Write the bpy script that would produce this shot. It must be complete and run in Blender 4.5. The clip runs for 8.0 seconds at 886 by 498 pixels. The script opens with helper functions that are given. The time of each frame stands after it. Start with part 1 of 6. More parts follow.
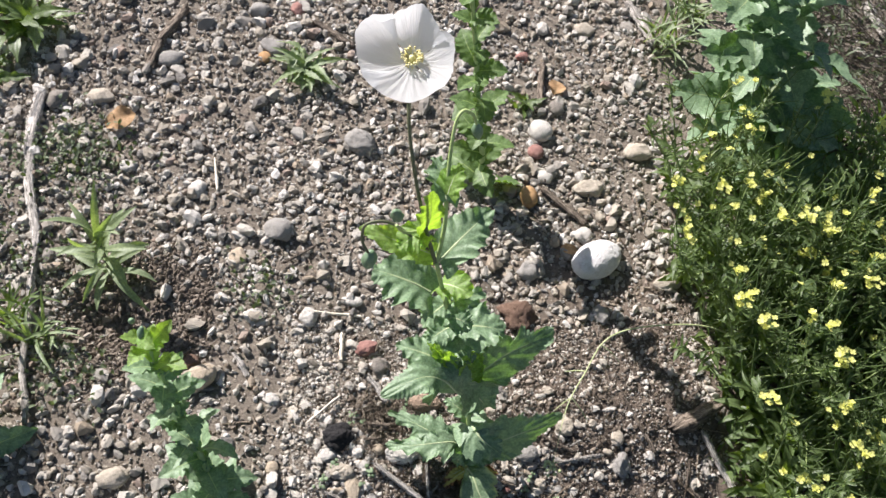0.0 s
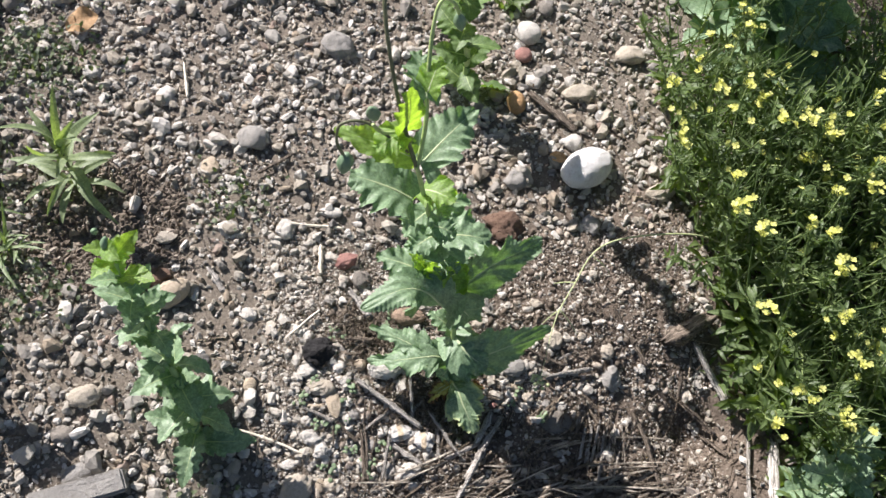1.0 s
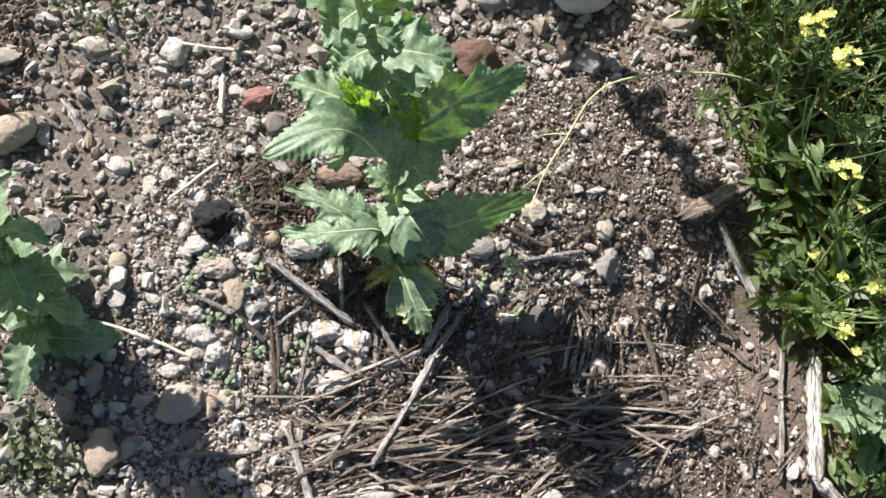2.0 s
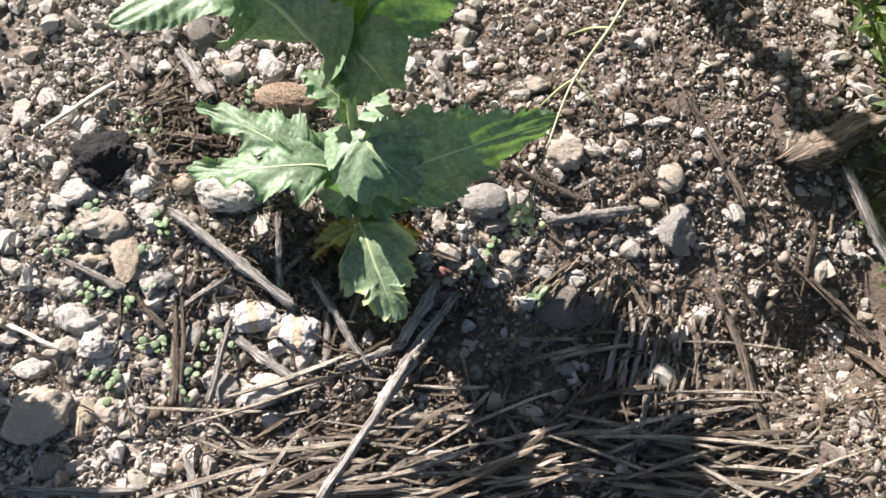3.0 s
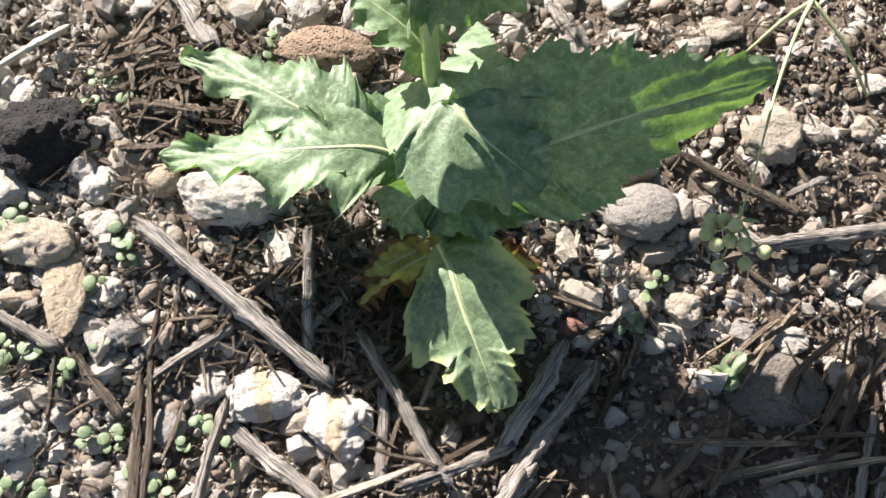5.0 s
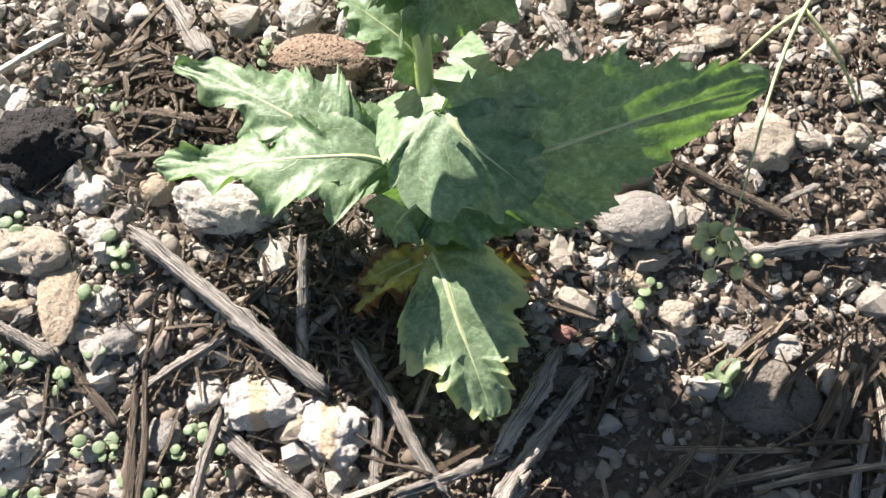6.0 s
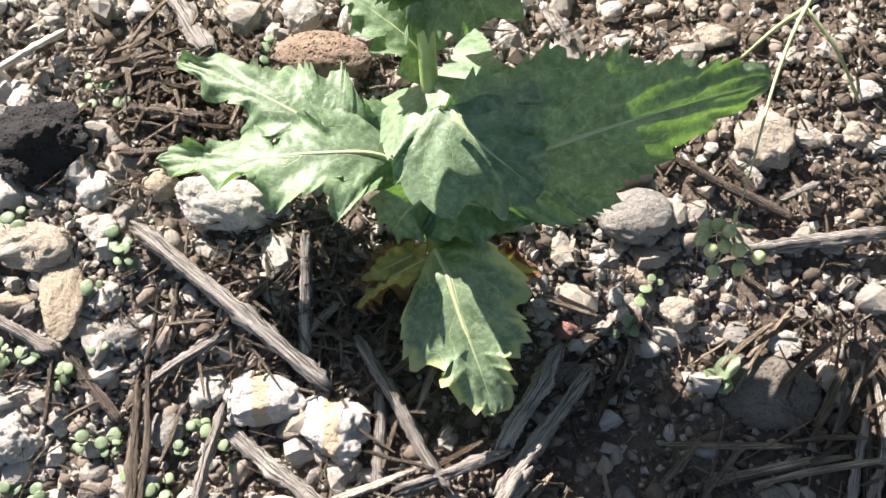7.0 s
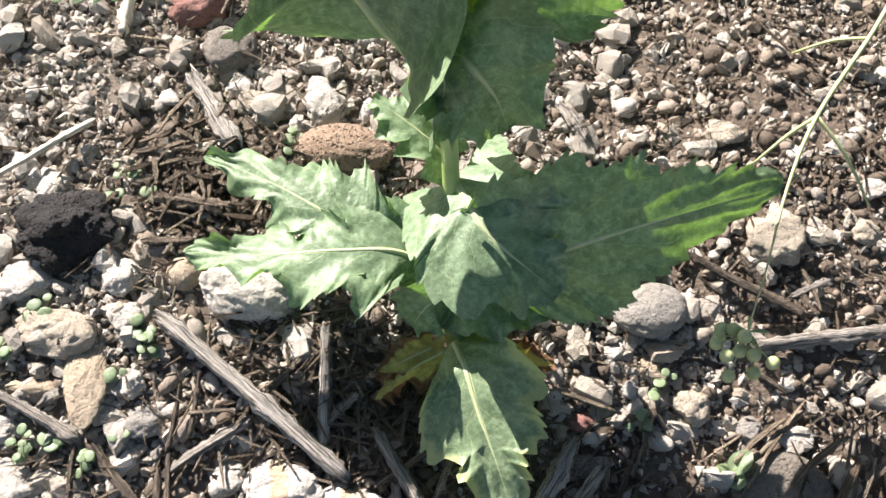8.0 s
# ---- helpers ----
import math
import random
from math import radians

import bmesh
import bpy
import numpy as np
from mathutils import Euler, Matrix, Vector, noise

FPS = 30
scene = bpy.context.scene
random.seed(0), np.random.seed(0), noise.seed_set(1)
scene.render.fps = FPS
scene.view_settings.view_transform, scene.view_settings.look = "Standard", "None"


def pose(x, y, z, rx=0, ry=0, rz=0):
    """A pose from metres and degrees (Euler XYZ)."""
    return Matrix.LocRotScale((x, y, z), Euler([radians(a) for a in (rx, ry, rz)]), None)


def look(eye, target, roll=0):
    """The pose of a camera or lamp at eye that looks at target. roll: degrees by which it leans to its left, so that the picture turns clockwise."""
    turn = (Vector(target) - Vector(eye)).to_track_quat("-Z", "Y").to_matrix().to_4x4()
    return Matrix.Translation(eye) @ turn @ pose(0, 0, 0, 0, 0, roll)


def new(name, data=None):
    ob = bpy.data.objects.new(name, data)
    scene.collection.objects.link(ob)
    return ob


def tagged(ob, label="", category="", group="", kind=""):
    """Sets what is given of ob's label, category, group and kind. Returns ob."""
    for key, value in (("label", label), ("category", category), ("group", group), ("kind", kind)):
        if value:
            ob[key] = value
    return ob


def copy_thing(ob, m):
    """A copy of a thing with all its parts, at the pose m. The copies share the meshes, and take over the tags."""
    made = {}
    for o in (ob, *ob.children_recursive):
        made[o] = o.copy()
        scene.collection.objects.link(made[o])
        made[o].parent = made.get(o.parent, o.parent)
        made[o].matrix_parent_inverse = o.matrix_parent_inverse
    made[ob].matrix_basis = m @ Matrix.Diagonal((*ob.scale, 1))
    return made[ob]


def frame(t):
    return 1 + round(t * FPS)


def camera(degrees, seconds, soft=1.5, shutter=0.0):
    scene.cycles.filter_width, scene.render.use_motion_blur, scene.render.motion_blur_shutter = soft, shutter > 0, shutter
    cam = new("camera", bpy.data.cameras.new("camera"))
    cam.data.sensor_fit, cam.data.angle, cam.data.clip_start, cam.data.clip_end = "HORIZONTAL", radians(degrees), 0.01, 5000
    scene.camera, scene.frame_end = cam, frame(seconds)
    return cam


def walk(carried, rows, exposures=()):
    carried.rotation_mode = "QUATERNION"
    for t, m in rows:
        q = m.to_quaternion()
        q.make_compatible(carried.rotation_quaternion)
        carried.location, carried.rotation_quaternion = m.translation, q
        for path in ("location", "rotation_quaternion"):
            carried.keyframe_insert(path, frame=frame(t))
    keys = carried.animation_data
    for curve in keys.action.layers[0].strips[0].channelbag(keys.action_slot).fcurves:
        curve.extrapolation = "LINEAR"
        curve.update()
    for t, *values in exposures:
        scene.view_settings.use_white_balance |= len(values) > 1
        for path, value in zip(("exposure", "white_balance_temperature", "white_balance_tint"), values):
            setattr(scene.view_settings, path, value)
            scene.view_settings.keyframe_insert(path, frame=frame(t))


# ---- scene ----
cam = camera(50.6, 8.0)
PATH = [
    (0, (-0.187, -0.421, 1.41), (0.052, 0.54, -0.328), 11.7),
    (0.5, (-0.177, -0.416, 1.383), (0.079, 0.489, -0.383), 12.9),
    (1, (-0.171, -0.409, 1.342), (0.089, 0.402, -0.467), 14.7),
    (1.5, (-0.143, -0.372, 1.214), (0.106, 0.324, -0.644), 17.5),
    (2, (-0.098, -0.313, 0.991), (0.224, 0.269, -0.895), 26.6),
    (2.2, (-0.088, -0.304, 0.918), (0.262, 0.204, -0.985), 32.0),
    (3.3, (0.066, -0.282, 0.593), (0.097, 0.45, -1.268), 2.0),
    (3.5, (0.049, -0.239, 0.546), (0.073, 0.463, -1.327), 1.8),
    (4, (0.033, -0.219, 0.469), (-0.01, 0.535, -1.383), -2.2),
    (4.5, (0.026, -0.199, 0.415), (-0.013, 0.556, -1.436), -2.2),
    (6, (0.029, -0.192, 0.418), (-0.009, 0.565, -1.433), -2.5),
    (6.5, (0.031, -0.189, 0.418), (-0.001, 0.545, -1.442), -2.2),
    (7, (0.024, -0.194, 0.419), (0.004, 0.562, -1.432), -1.1),
    (7.5, (0.016, -0.197, 0.42), (-0.001, 0.585, -1.42), -0.6),
    (8, (0.016, -0.178, 0.436), (-0.009, 0.671, -1.375), -0.5),
]
walk(cam, [(t, look(eye, target, roll)) for t, eye, target, roll in PATH], [(0.0, 0.84, 6400, 15.5), (1.5, 0.88, 6400, 16), (3.3, 1.25, 6680, 16.5), (4.5, 1.34, 6820, 16.5), (8.0, 1.41, 6850, 16.5)])

# ---- daylight: a clear sky and one low sun ----
SUN = Vector((-0.87, 1.15, 1.0)).normalized()
world = bpy.data.worlds.new("clear_sky")
scene.world = world
world.use_nodes = True
sky = world.node_tree.nodes.new("ShaderNodeTexSky")
sky.sky_type, sky.sun_disc = "NISHITA", False
sky.sun_elevation = math.asin(SUN.z)
sky.sun_rotation = math.atan2(SUN.x, SUN.y)
world.node_tree.links.new(sky.outputs[0], world.node_tree.nodes["Background"].inputs[0])
world.node_tree.nodes["Background"].inputs[1].default_value = 0.052
sun_data = bpy.data.lights.new("sun", "SUN")
sun_data.energy, sun_data.angle, sun_data.color = 5.5, radians(0.5), (1.0, 0.96, 0.92)
sun = new("sun", sun_data)
sun.matrix_world = look(SUN * 20, (0, 0, 0))


# ---- materials ----
class Nodes:
    """A short way to write a node tree."""

    def __init__(self, name):
        self.mat = bpy.data.materials.new(name)
        self.mat.use_nodes = True
        self.tree = self.mat.node_tree
        self.bsdf = self.tree.nodes["Principled BSDF"]
        self.out = self.tree.nodes["Material Output"]

    def add(self, kind, **inputs):
        node = self.tree.nodes.new("ShaderNode" + kind)
        for key, value in inputs.items():
            self.put(node.inputs[key.replace("_", " ")], value)
        return node

    def put(self, socket, value):
        if isinstance(value, bpy.types.NodeSocket):
            self.tree.links.new(value, socket)
        else:
            socket.default_value = value

    def noise(self, vector, scale, detail=4.0, rough=0.6):
        n = self.add("TexNoise", Scale=scale, Detail=detail, Roughness=rough)
        self.put(n.inputs["Vector"], vector)
        return n.outputs["Fac"]

    def ramp(self, fac, stops, interpolation="LINEAR"):
        r = self.add("ValToRGB")
        r.color_ramp.interpolation = interpolation
        for i, (at, colour) in enumerate(stops):
            e = r.color_ramp.elements[i] if i < 2 else r.color_ramp.elements.new(at)
            e.position, e.color = at, (*colour, 1)
        self.put(r.inputs[0], fac)
        return r.outputs[0]

    def mix(self, fac, a, b, how="MIX"):
        m = self.tree.nodes.new("ShaderNodeMix")
        m.data_type, m.blend_type = "RGBA", how
        self.put(m.inputs[0], fac)
        for socket, value in ((m.inputs[6], a), (m.inputs[7], b)):
            self.put(socket, (*value, 1) if isinstance(value, tuple) and len(value) == 3 else value)
        return m.outputs[2]

    def math(self, how, a, b=0.0, c=0.0):
        m = self.tree.nodes.new("ShaderNodeMath")
        m.operation = how
        for socket, value in zip(m.inputs, (a, b, c)):
            self.put(socket, value)
        return m.outputs[0]

    def bump(self, height, strength=0.5, distance=0.002):
        b = self.add("Bump", Strength=strength, Distance=distance, Height=height)
        self.put(self.bsdf.inputs["Normal"], b.outputs[0])
        return b.outputs[0]

    def where(self, which="Object"):
        return self.add("TexCoord").outputs[which]


def stone_mat(name, low, high, vein=None, pits=0.0, rough=0.85):
    """Mineral surface: broad tone, fine grain, pits and an optional coloured band."""
    n = Nodes(name)
    at = n.where()
    tone = n.ramp(n.noise(at, 55, 5, 0.65), [(0.28, low), (0.72, high)])
    grain = n.noise(at, 900, 3, 0.7)
    colour = n.mix(0.4, tone, n.ramp(grain, [(0.3, tuple(v * 0.55 for v in low)), (0.62, high)]))
    dirt = n.ramp(n.noise(at, 130, 4, 0.7), [(0.5, (0, 0, 0)), (0.72, (1, 1, 1))])
    colour = n.mix(n.math("MULTIPLY", dirt, 0.4), colour, tuple(v * w for v, w in zip(low, (0.55, 0.48, 0.40))))
    if vein:
        sep = n.add("SeparateXYZ", Vector=at)
        band = n.math("ADD", sep.outputs[0], n.math("MULTIPLY", n.noise(at, 85, 5, 0.7), 0.010))
        mask = n.math("COMPARE", band, 0.005, 0.0040)
        colour = n.mix(n.math("MULTIPLY", mask, 0.75), colour, vein)
    height = n.math("ADD", n.noise(at, 260, 6, 0.7), n.math("MULTIPLY", grain, 0.35))
    if pits:
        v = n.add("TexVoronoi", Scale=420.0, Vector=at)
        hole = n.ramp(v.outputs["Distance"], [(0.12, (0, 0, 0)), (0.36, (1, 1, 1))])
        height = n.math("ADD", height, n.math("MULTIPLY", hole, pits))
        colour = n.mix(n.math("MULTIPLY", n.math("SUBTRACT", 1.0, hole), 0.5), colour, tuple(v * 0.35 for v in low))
    n.put(n.bsdf.inputs["Base Color"], colour)
    n.bsdf.inputs["Roughness"].default_value = rough
    n.bump(height, 1.0, 0.0034)
    return n.mat


white_stone_mat = stone_mat("white_limestone", (0.46, 0.425, 0.365), (0.72, 0.685, 0.615))
striped_stone_mat = stone_mat("white_limestone_striped", (0.54, 0.505, 0.45), (0.78, 0.75, 0.69), (0.56, 0.42, 0.25))
egg_stone_mat = stone_mat("smooth_white_stone", (0.72, 0.70, 0.665), (0.84, 0.825, 0.80))
cream_stone_mat = stone_mat("cream_stone", (0.38, 0.325, 0.245), (0.58, 0.515, 0.415))
grey_stone_mat = stone_mat("grey_stone", (0.24, 0.225, 0.20), (0.42, 0.40, 0.36))
tan_stone_mat = stone_mat("tan_stone", (0.39, 0.31, 0.21), (0.58, 0.49, 0.37))
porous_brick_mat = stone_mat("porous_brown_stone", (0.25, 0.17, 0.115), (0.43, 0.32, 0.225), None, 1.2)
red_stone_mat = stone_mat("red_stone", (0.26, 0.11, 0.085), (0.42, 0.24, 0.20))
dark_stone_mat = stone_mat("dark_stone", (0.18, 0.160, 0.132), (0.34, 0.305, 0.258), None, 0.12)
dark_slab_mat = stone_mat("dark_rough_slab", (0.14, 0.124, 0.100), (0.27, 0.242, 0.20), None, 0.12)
orange_stone_mat = stone_mat("orange_stone", (0.40, 0.21, 0.08), (0.58, 0.37, 0.18))
soil_clod_mat = stone_mat("earth_clod", (0.13, 0.075, 0.05), (0.25, 0.16, 0.11), None, 0.5, 0.95)
charcoal_mat = stone_mat("charcoal", (0.008, 0.008, 0.008), (0.030, 0.027, 0.026), None, 0.6, 0.85)


def gravel_mat(name, source, pale=1.0):
    """Mixed river gravel; every piece takes its own colour."""
    n = Nodes(name)
    at = n.where()
    if source == "object":
        at = n.add("Mapping", Vector=at, Scale=(0.006, 0.006, 0.006)).outputs[0]
    pick = n.add("ObjectInfo").outputs["Random"] if source == "object" else n.add("NewGeometry").outputs["Random Per Island"]
    tone = n.ramp(pick, [
        (0.0, (0.57, 0.535, 0.465)), (0.16, (0.46, 0.410, 0.325)), (0.30, (0.71, 0.67, 0.59)), (0.42, (0.31, 0.29, 0.255)),
        (0.52, (0.52, 0.465, 0.375)), (0.62, (0.78, 0.75, 0.685)), (0.72, (0.38, 0.36, 0.32)), (0.80, (0.43, 0.345, 0.245)),
        (0.85, (0.50, 0.465, 0.39)), (0.90, (0.80, 0.78, 0.73)), (0.95, (0.38, 0.28, 0.22)), (0.98, (0.18, 0.175, 0.165))], "CONSTANT")
    if pale > 1:
        tone = n.mix(0.36, tone, (0.68, 0.63, 0.54))
    else:
        tone = n.mix(0.06, tone, (0.62, 0.58, 0.50))
    grain = n.noise(at, 700, 4, 0.7)
    colour = n.mix(n.math("MULTIPLY", grain, 0.75 if pale == 1 else 0.45), tone, n.mix(1.0, tone, (0.42, 0.39, 0.35), "MULTIPLY"))
    dust = n.ramp(n.noise(at, 60, 4), [(0.38, (0, 0, 0)), (0.62, (1, 1, 1))])
    colour = n.mix(n.math("MULTIPLY", dust, 0.32), colour, (0.40, 0.36, 0.30) if pale == 1 else (0.50, 0.45, 0.38))
    n.put(n.bsdf.inputs["Base Color"], colour)
    n.bsdf.inputs["Roughness"].default_value = 0.82
    n.bump(n.noise(at, 620, 6, 0.75), 1.0, 0.0024)
    return n.mat


gravel_joined_mat = gravel_mat("gravel_mixed", "island")
gravel_piece_mat = gravel_mat("gravel_pieces", "object", 1.4)
pale_gravel_mat = gravel_mat("gravel_pale", "island", 1.4)


def soil_mat(name, low, high, sand_low, sand_high):
    n = Nodes(name)
    at = n.where()
    crumb = n.noise(at, 240, 6, 0.75)
    broad = n.noise(at, 9, 5, 0.6)
    kinds = []
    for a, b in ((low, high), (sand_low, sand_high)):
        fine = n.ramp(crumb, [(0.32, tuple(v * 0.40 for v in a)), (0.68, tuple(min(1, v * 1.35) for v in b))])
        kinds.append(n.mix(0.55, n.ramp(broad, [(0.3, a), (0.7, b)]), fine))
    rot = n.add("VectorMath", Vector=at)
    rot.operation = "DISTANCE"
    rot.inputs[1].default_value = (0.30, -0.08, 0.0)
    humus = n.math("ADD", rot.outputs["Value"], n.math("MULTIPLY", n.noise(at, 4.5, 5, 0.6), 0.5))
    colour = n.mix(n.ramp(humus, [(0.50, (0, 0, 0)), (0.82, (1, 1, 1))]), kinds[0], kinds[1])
    specks = n.add("TexVoronoi", Scale=170.0, Vector=at)
    speck = n.ramp(specks.outputs["Distance"], [(0.13, (1, 1, 1)), (0.22, (0, 0, 0))])
    pale = n.ramp(specks.outputs["Color"], [(0.55, (0, 0, 0)), (0.6, (1, 1, 1))])
    colour = n.mix(n.math("MULTIPLY", speck, n.math("MULTIPLY", pale, 0.75)), colour, (0.47, 0.42, 0.35))
    # away from the plants the gravel lies too far off to be laid stone by stone
    pebble = n.add("TexVoronoi", Scale=62.0, Vector=at)
    stones = n.ramp(n.add("SeparateColor", Color=pebble.outputs["Color"]).outputs[0], [(0.0, (0.11, 0.092, 0.072)), (0.35, (0.19, 0.166, 0.135)), (0.7, (0.28, 0.252, 0.212)), (1.0, (0.44, 0.41, 0.36))])
    stones = n.mix(n.ramp(pebble.outputs["Distance"], [(0.30, (0, 0, 0)), (0.60, (0.9, 0.9, 0.9))]), stones, colour)
    away = n.add("VectorMath", Vector=at)
    away.operation = "DISTANCE"
    away.inputs[1].default_value = (0.1, 0.33, 0.0)
    far = n.math("ADD", away.outputs["Value"], n.math("MULTIPLY", n.noise(at, 3.0, 4), 0.6))
    colour = n.mix(n.ramp(n.math("MULTIPLY", far, 0.4), [(0.44, (0, 0, 0)), (0.66, (1, 1, 1))]), colour, stones)
    n.put(n.bsdf.inputs["Base Color"], colour)
    n.bsdf.inputs["Roughness"].default_value = 0.95
    n.bump(n.math("ADD", crumb, n.math("MULTIPLY", speck, 0.5)), 1.0, 0.004)
    return n.mat


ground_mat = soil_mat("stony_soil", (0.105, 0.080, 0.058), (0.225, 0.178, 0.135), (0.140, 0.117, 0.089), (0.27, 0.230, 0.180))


def crumb_mat():
    n = Nodes("soil_crumb")
    at = n.where()
    pick = n.add("NewGeometry").outputs["Random Per Island"]
    tone = n.ramp(pick, [(0.0, (0.080, 0.064, 0.047)), (0.5, (0.172, 0.140, 0.104)), (0.85, (0.29, 0.242, 0.188)), (1.0, (0.41, 0.355, 0.29))])
    n.put(n.bsdf.inputs["Base Color"], n.mix(0.5, tone, n.mix(n.noise(at, 600), (0.08, 0.06, 0.045), tone)))
    n.bsdf.inputs["Roughness"].default_value = 0.95
    n.bump(n.noise(at, 600, 4), 0.8, 0.001)
    return n.mat


soil_crumb_mat = crumb_mat()


def wood_mat(name, low, high, island=False):
    """Weathered, cracked fibre that runs along the piece (its length lies along u)."""
    n = Nodes(name)
    uv = n.where("UV")
    stretch = n.add("Mapping", Vector=uv, Scale=(1.6, 4.0, 1.0))
    fibre = n.noise(stretch.outputs[0], 2.6, 8, 0.72)
    colour = n.ramp(fibre, [(0.30, tuple(v * 0.40 for v in low)), (0.46, low), (0.64, high)])
    split = n.add("Mapping", Vector=uv, Scale=(0.7, 4.2, 1.0), Location=(3.0, 1.0, 0.0))
    line = n.math("ABSOLUTE", n.math("SUBTRACT", n.noise(split.outputs[0], 2.0, 3, 0.5), 0.5))
    crack = n.ramp(line, [(0.010, (1, 1, 1)), (0.036, (0, 0, 0))])
    colour = n.mix(n.math("MULTIPLY", crack, 0.8), colour, tuple(v * 0.16 for v in low))
    blot = n.noise(n.where(), 70, 4)
    colour = n.mix(n.ramp(blot, [(0.48, (0, 0, 0)), (0.75, (0.65, 0.65, 0.65))]), colour, tuple(v * 0.38 for v in low))
    if island:
        pick = n.add("NewGeometry").outputs["Random Per Island"]
        colour = n.mix(1.0, colour, n.ramp(pick, [(0.0, (0.42, 0.35, 0.28)), (0.45, (0.92, 0.84, 0.74)), (1.0, (1.6, 1.5, 1.35))]), "MULTIPLY")
    n.put(n.bsdf.inputs["Base Color"], colour)
    n.bsdf.inputs["Roughness"].default_value = 0.88
    n.bsdf.inputs["Specular IOR Level"].default_value = 0.3
    n.bump(n.math("SUBTRACT", fibre, n.math("MULTIPLY", crack, 0.4)), 1.0, 0.003)
    return n.mat


bleached_wood_mat = wood_mat("bleached_stalk", (0.55, 0.505, 0.44), (0.86, 0.81, 0.74))
grey_wood_mat = wood_mat("grey_stalk", (0.44, 0.40, 0.345), (0.75, 0.70, 0.63))
brown_wood_mat = wood_mat("brown_stalk", (0.20, 0.16, 0.12), (0.42, 0.35, 0.275))
straw_mat = wood_mat("pale_straw", (0.52, 0.485, 0.43), (0.84, 0.80, 0.73), True)
dark_twig_mat = wood_mat("dark_twig", (0.08, 0.070, 0.056), (0.30, 0.265, 0.22), True)
litter_mat = wood_mat("litter_fibre", (0.33, 0.285, 0.23), (0.60, 0.54, 0.455), True)


def leaf_mat(name, low, high, glow, vein, wax=0.42, through_light=0.34, ribs=6.0, edge=None, fade=0.0):
    """A leaf: veins laid out on its own length (u) and width (v), waxy bloom, light that passes through."""
    n = Nodes(name)
    uv = n.where("UV")
    sep = n.add("SeparateXYZ", Vector=uv)
    u, v = sep.outputs[0], sep.outputs[1]
    side = n.math("ABSOLUTE", n.math("SUBTRACT", v, 0.5))
    at = n.where()
    blotch = n.noise(at, 75, 5, 0.6)
    colour = n.ramp(n.math("ADD", n.math("MULTIPLY", blotch, 0.6), n.math("MULTIPLY", n.noise(at, 320, 4, 0.7), 0.4)), [(0.34, low), (0.62, high)])
    pick = n.add("NewGeometry").outputs["Random Per Island"]
    colour = n.mix(1.0, colour, n.ramp(pick, [(0.0, (0.8, 0.84, 0.8)), (1.0, (1.18, 1.14, 1.1))]), "MULTIPLY")
    bloom = n.ramp(n.noise(at, 260, 4, 0.7), [(0.48, (0, 0, 0)), (0.68, (1, 1, 1))])
    colour = n.mix(n.math("MULTIPLY", bloom, 0.42), colour, tuple(min(1, c * 1.7 + 0.03) for c in high))
    width = n.math("MULTIPLY", n.math("SUBTRACT", 1.05, u), 0.034)
    rib = n.math("LESS_THAN", side, width)
    slant = n.math("ADD", n.math("SUBTRACT", u, n.math("MULTIPLY", side, 0.75)), n.math("MULTIPLY", blotch, 0.10))
    stripe = n.math("ABSOLUTE", n.math("SUBTRACT", n.math("FRACT", n.math("MULTIPLY", slant, ribs)), 0.5))
    lateral = n.ramp(stripe, [(0.010, (1, 1, 1)), (0.032, (0, 0, 0))])
    if edge:
        rim = n.math("ADD", n.math("MULTIPLY", side, 1.6), n.math("ADD", n.math("MULTIPLY", u, fade), n.math("MULTIPLY", blotch, 0.5)))
        colour = n.mix(n.ramp(rim, [(0.90, (0, 0, 0)), (1.06, (0.95, 0.95, 0.95))]), colour, edge)
    colour = n.mix(n.math("MULTIPLY", lateral, 0.36), colour, vein)
    colour = n.mix(n.math("MULTIPLY", rib, 0.85), colour, vein)
    n.put(n.bsdf.inputs["Base Color"], colour)
    n.bsdf.inputs["Roughness"].default_value = wax
    n.bsdf.inputs["Specular IOR Level"].default_value = 0.35
    crinkle = n.math("ADD", n.noise(at, 330, 4, 0.65), n.math("MULTIPLY", lateral, -0.22))
    normal = n.bump(crinkle, 0.28, 0.0016)
    behind = n.mix(1.0, colour, glow, "MULTIPLY")
    tr = n.add("BsdfTranslucent", Color=behind, Normal=normal)
    both = n.add("MixShader", Fac=through_light)
    n.put(both.inputs[1], n.bsdf.outputs[0])
    n.put(both.inputs[2], tr.outputs[0])
    n.put(n.out.inputs["Surface"], both.outputs[0])
    return n.mat


poppy_leaf_mat = leaf_mat("poppy_leaf", (0.078, 0.135, 0.070), (0.205, 0.292, 0.180), (1.8, 2.5, 0.5), (0.36, 0.43, 0.23), 0.46, 0.15)
poppy_young_mat = leaf_mat("poppy_leaf_young", (0.13, 0.21, 0.06), (0.22, 0.33, 0.11), (2.5, 2.7, 0.5), (0.36, 0.45, 0.17), 0.5, 0.42)
# a greener leaf, its colour also darkened for the shade over the slim poppy
shaded_green_poppy_mat = leaf_mat("poppy_leaf_green_shaded", (0.050, 0.095, 0.030), (0.125, 0.195, 0.072), (2.3, 2.6, 0.5), (0.26, 0.34, 0.14), 0.5, 0.28)
poppy_old_mat = leaf_mat("poppy_leaf_yellowing", (0.085, 0.145, 0.072), (0.230, 0.315, 0.190), (2.2, 2.8, 0.5), (0.46, 0.52, 0.27), 0.42, 0.18, 7.0, (0.37, 0.42, 0.20), 0.05)
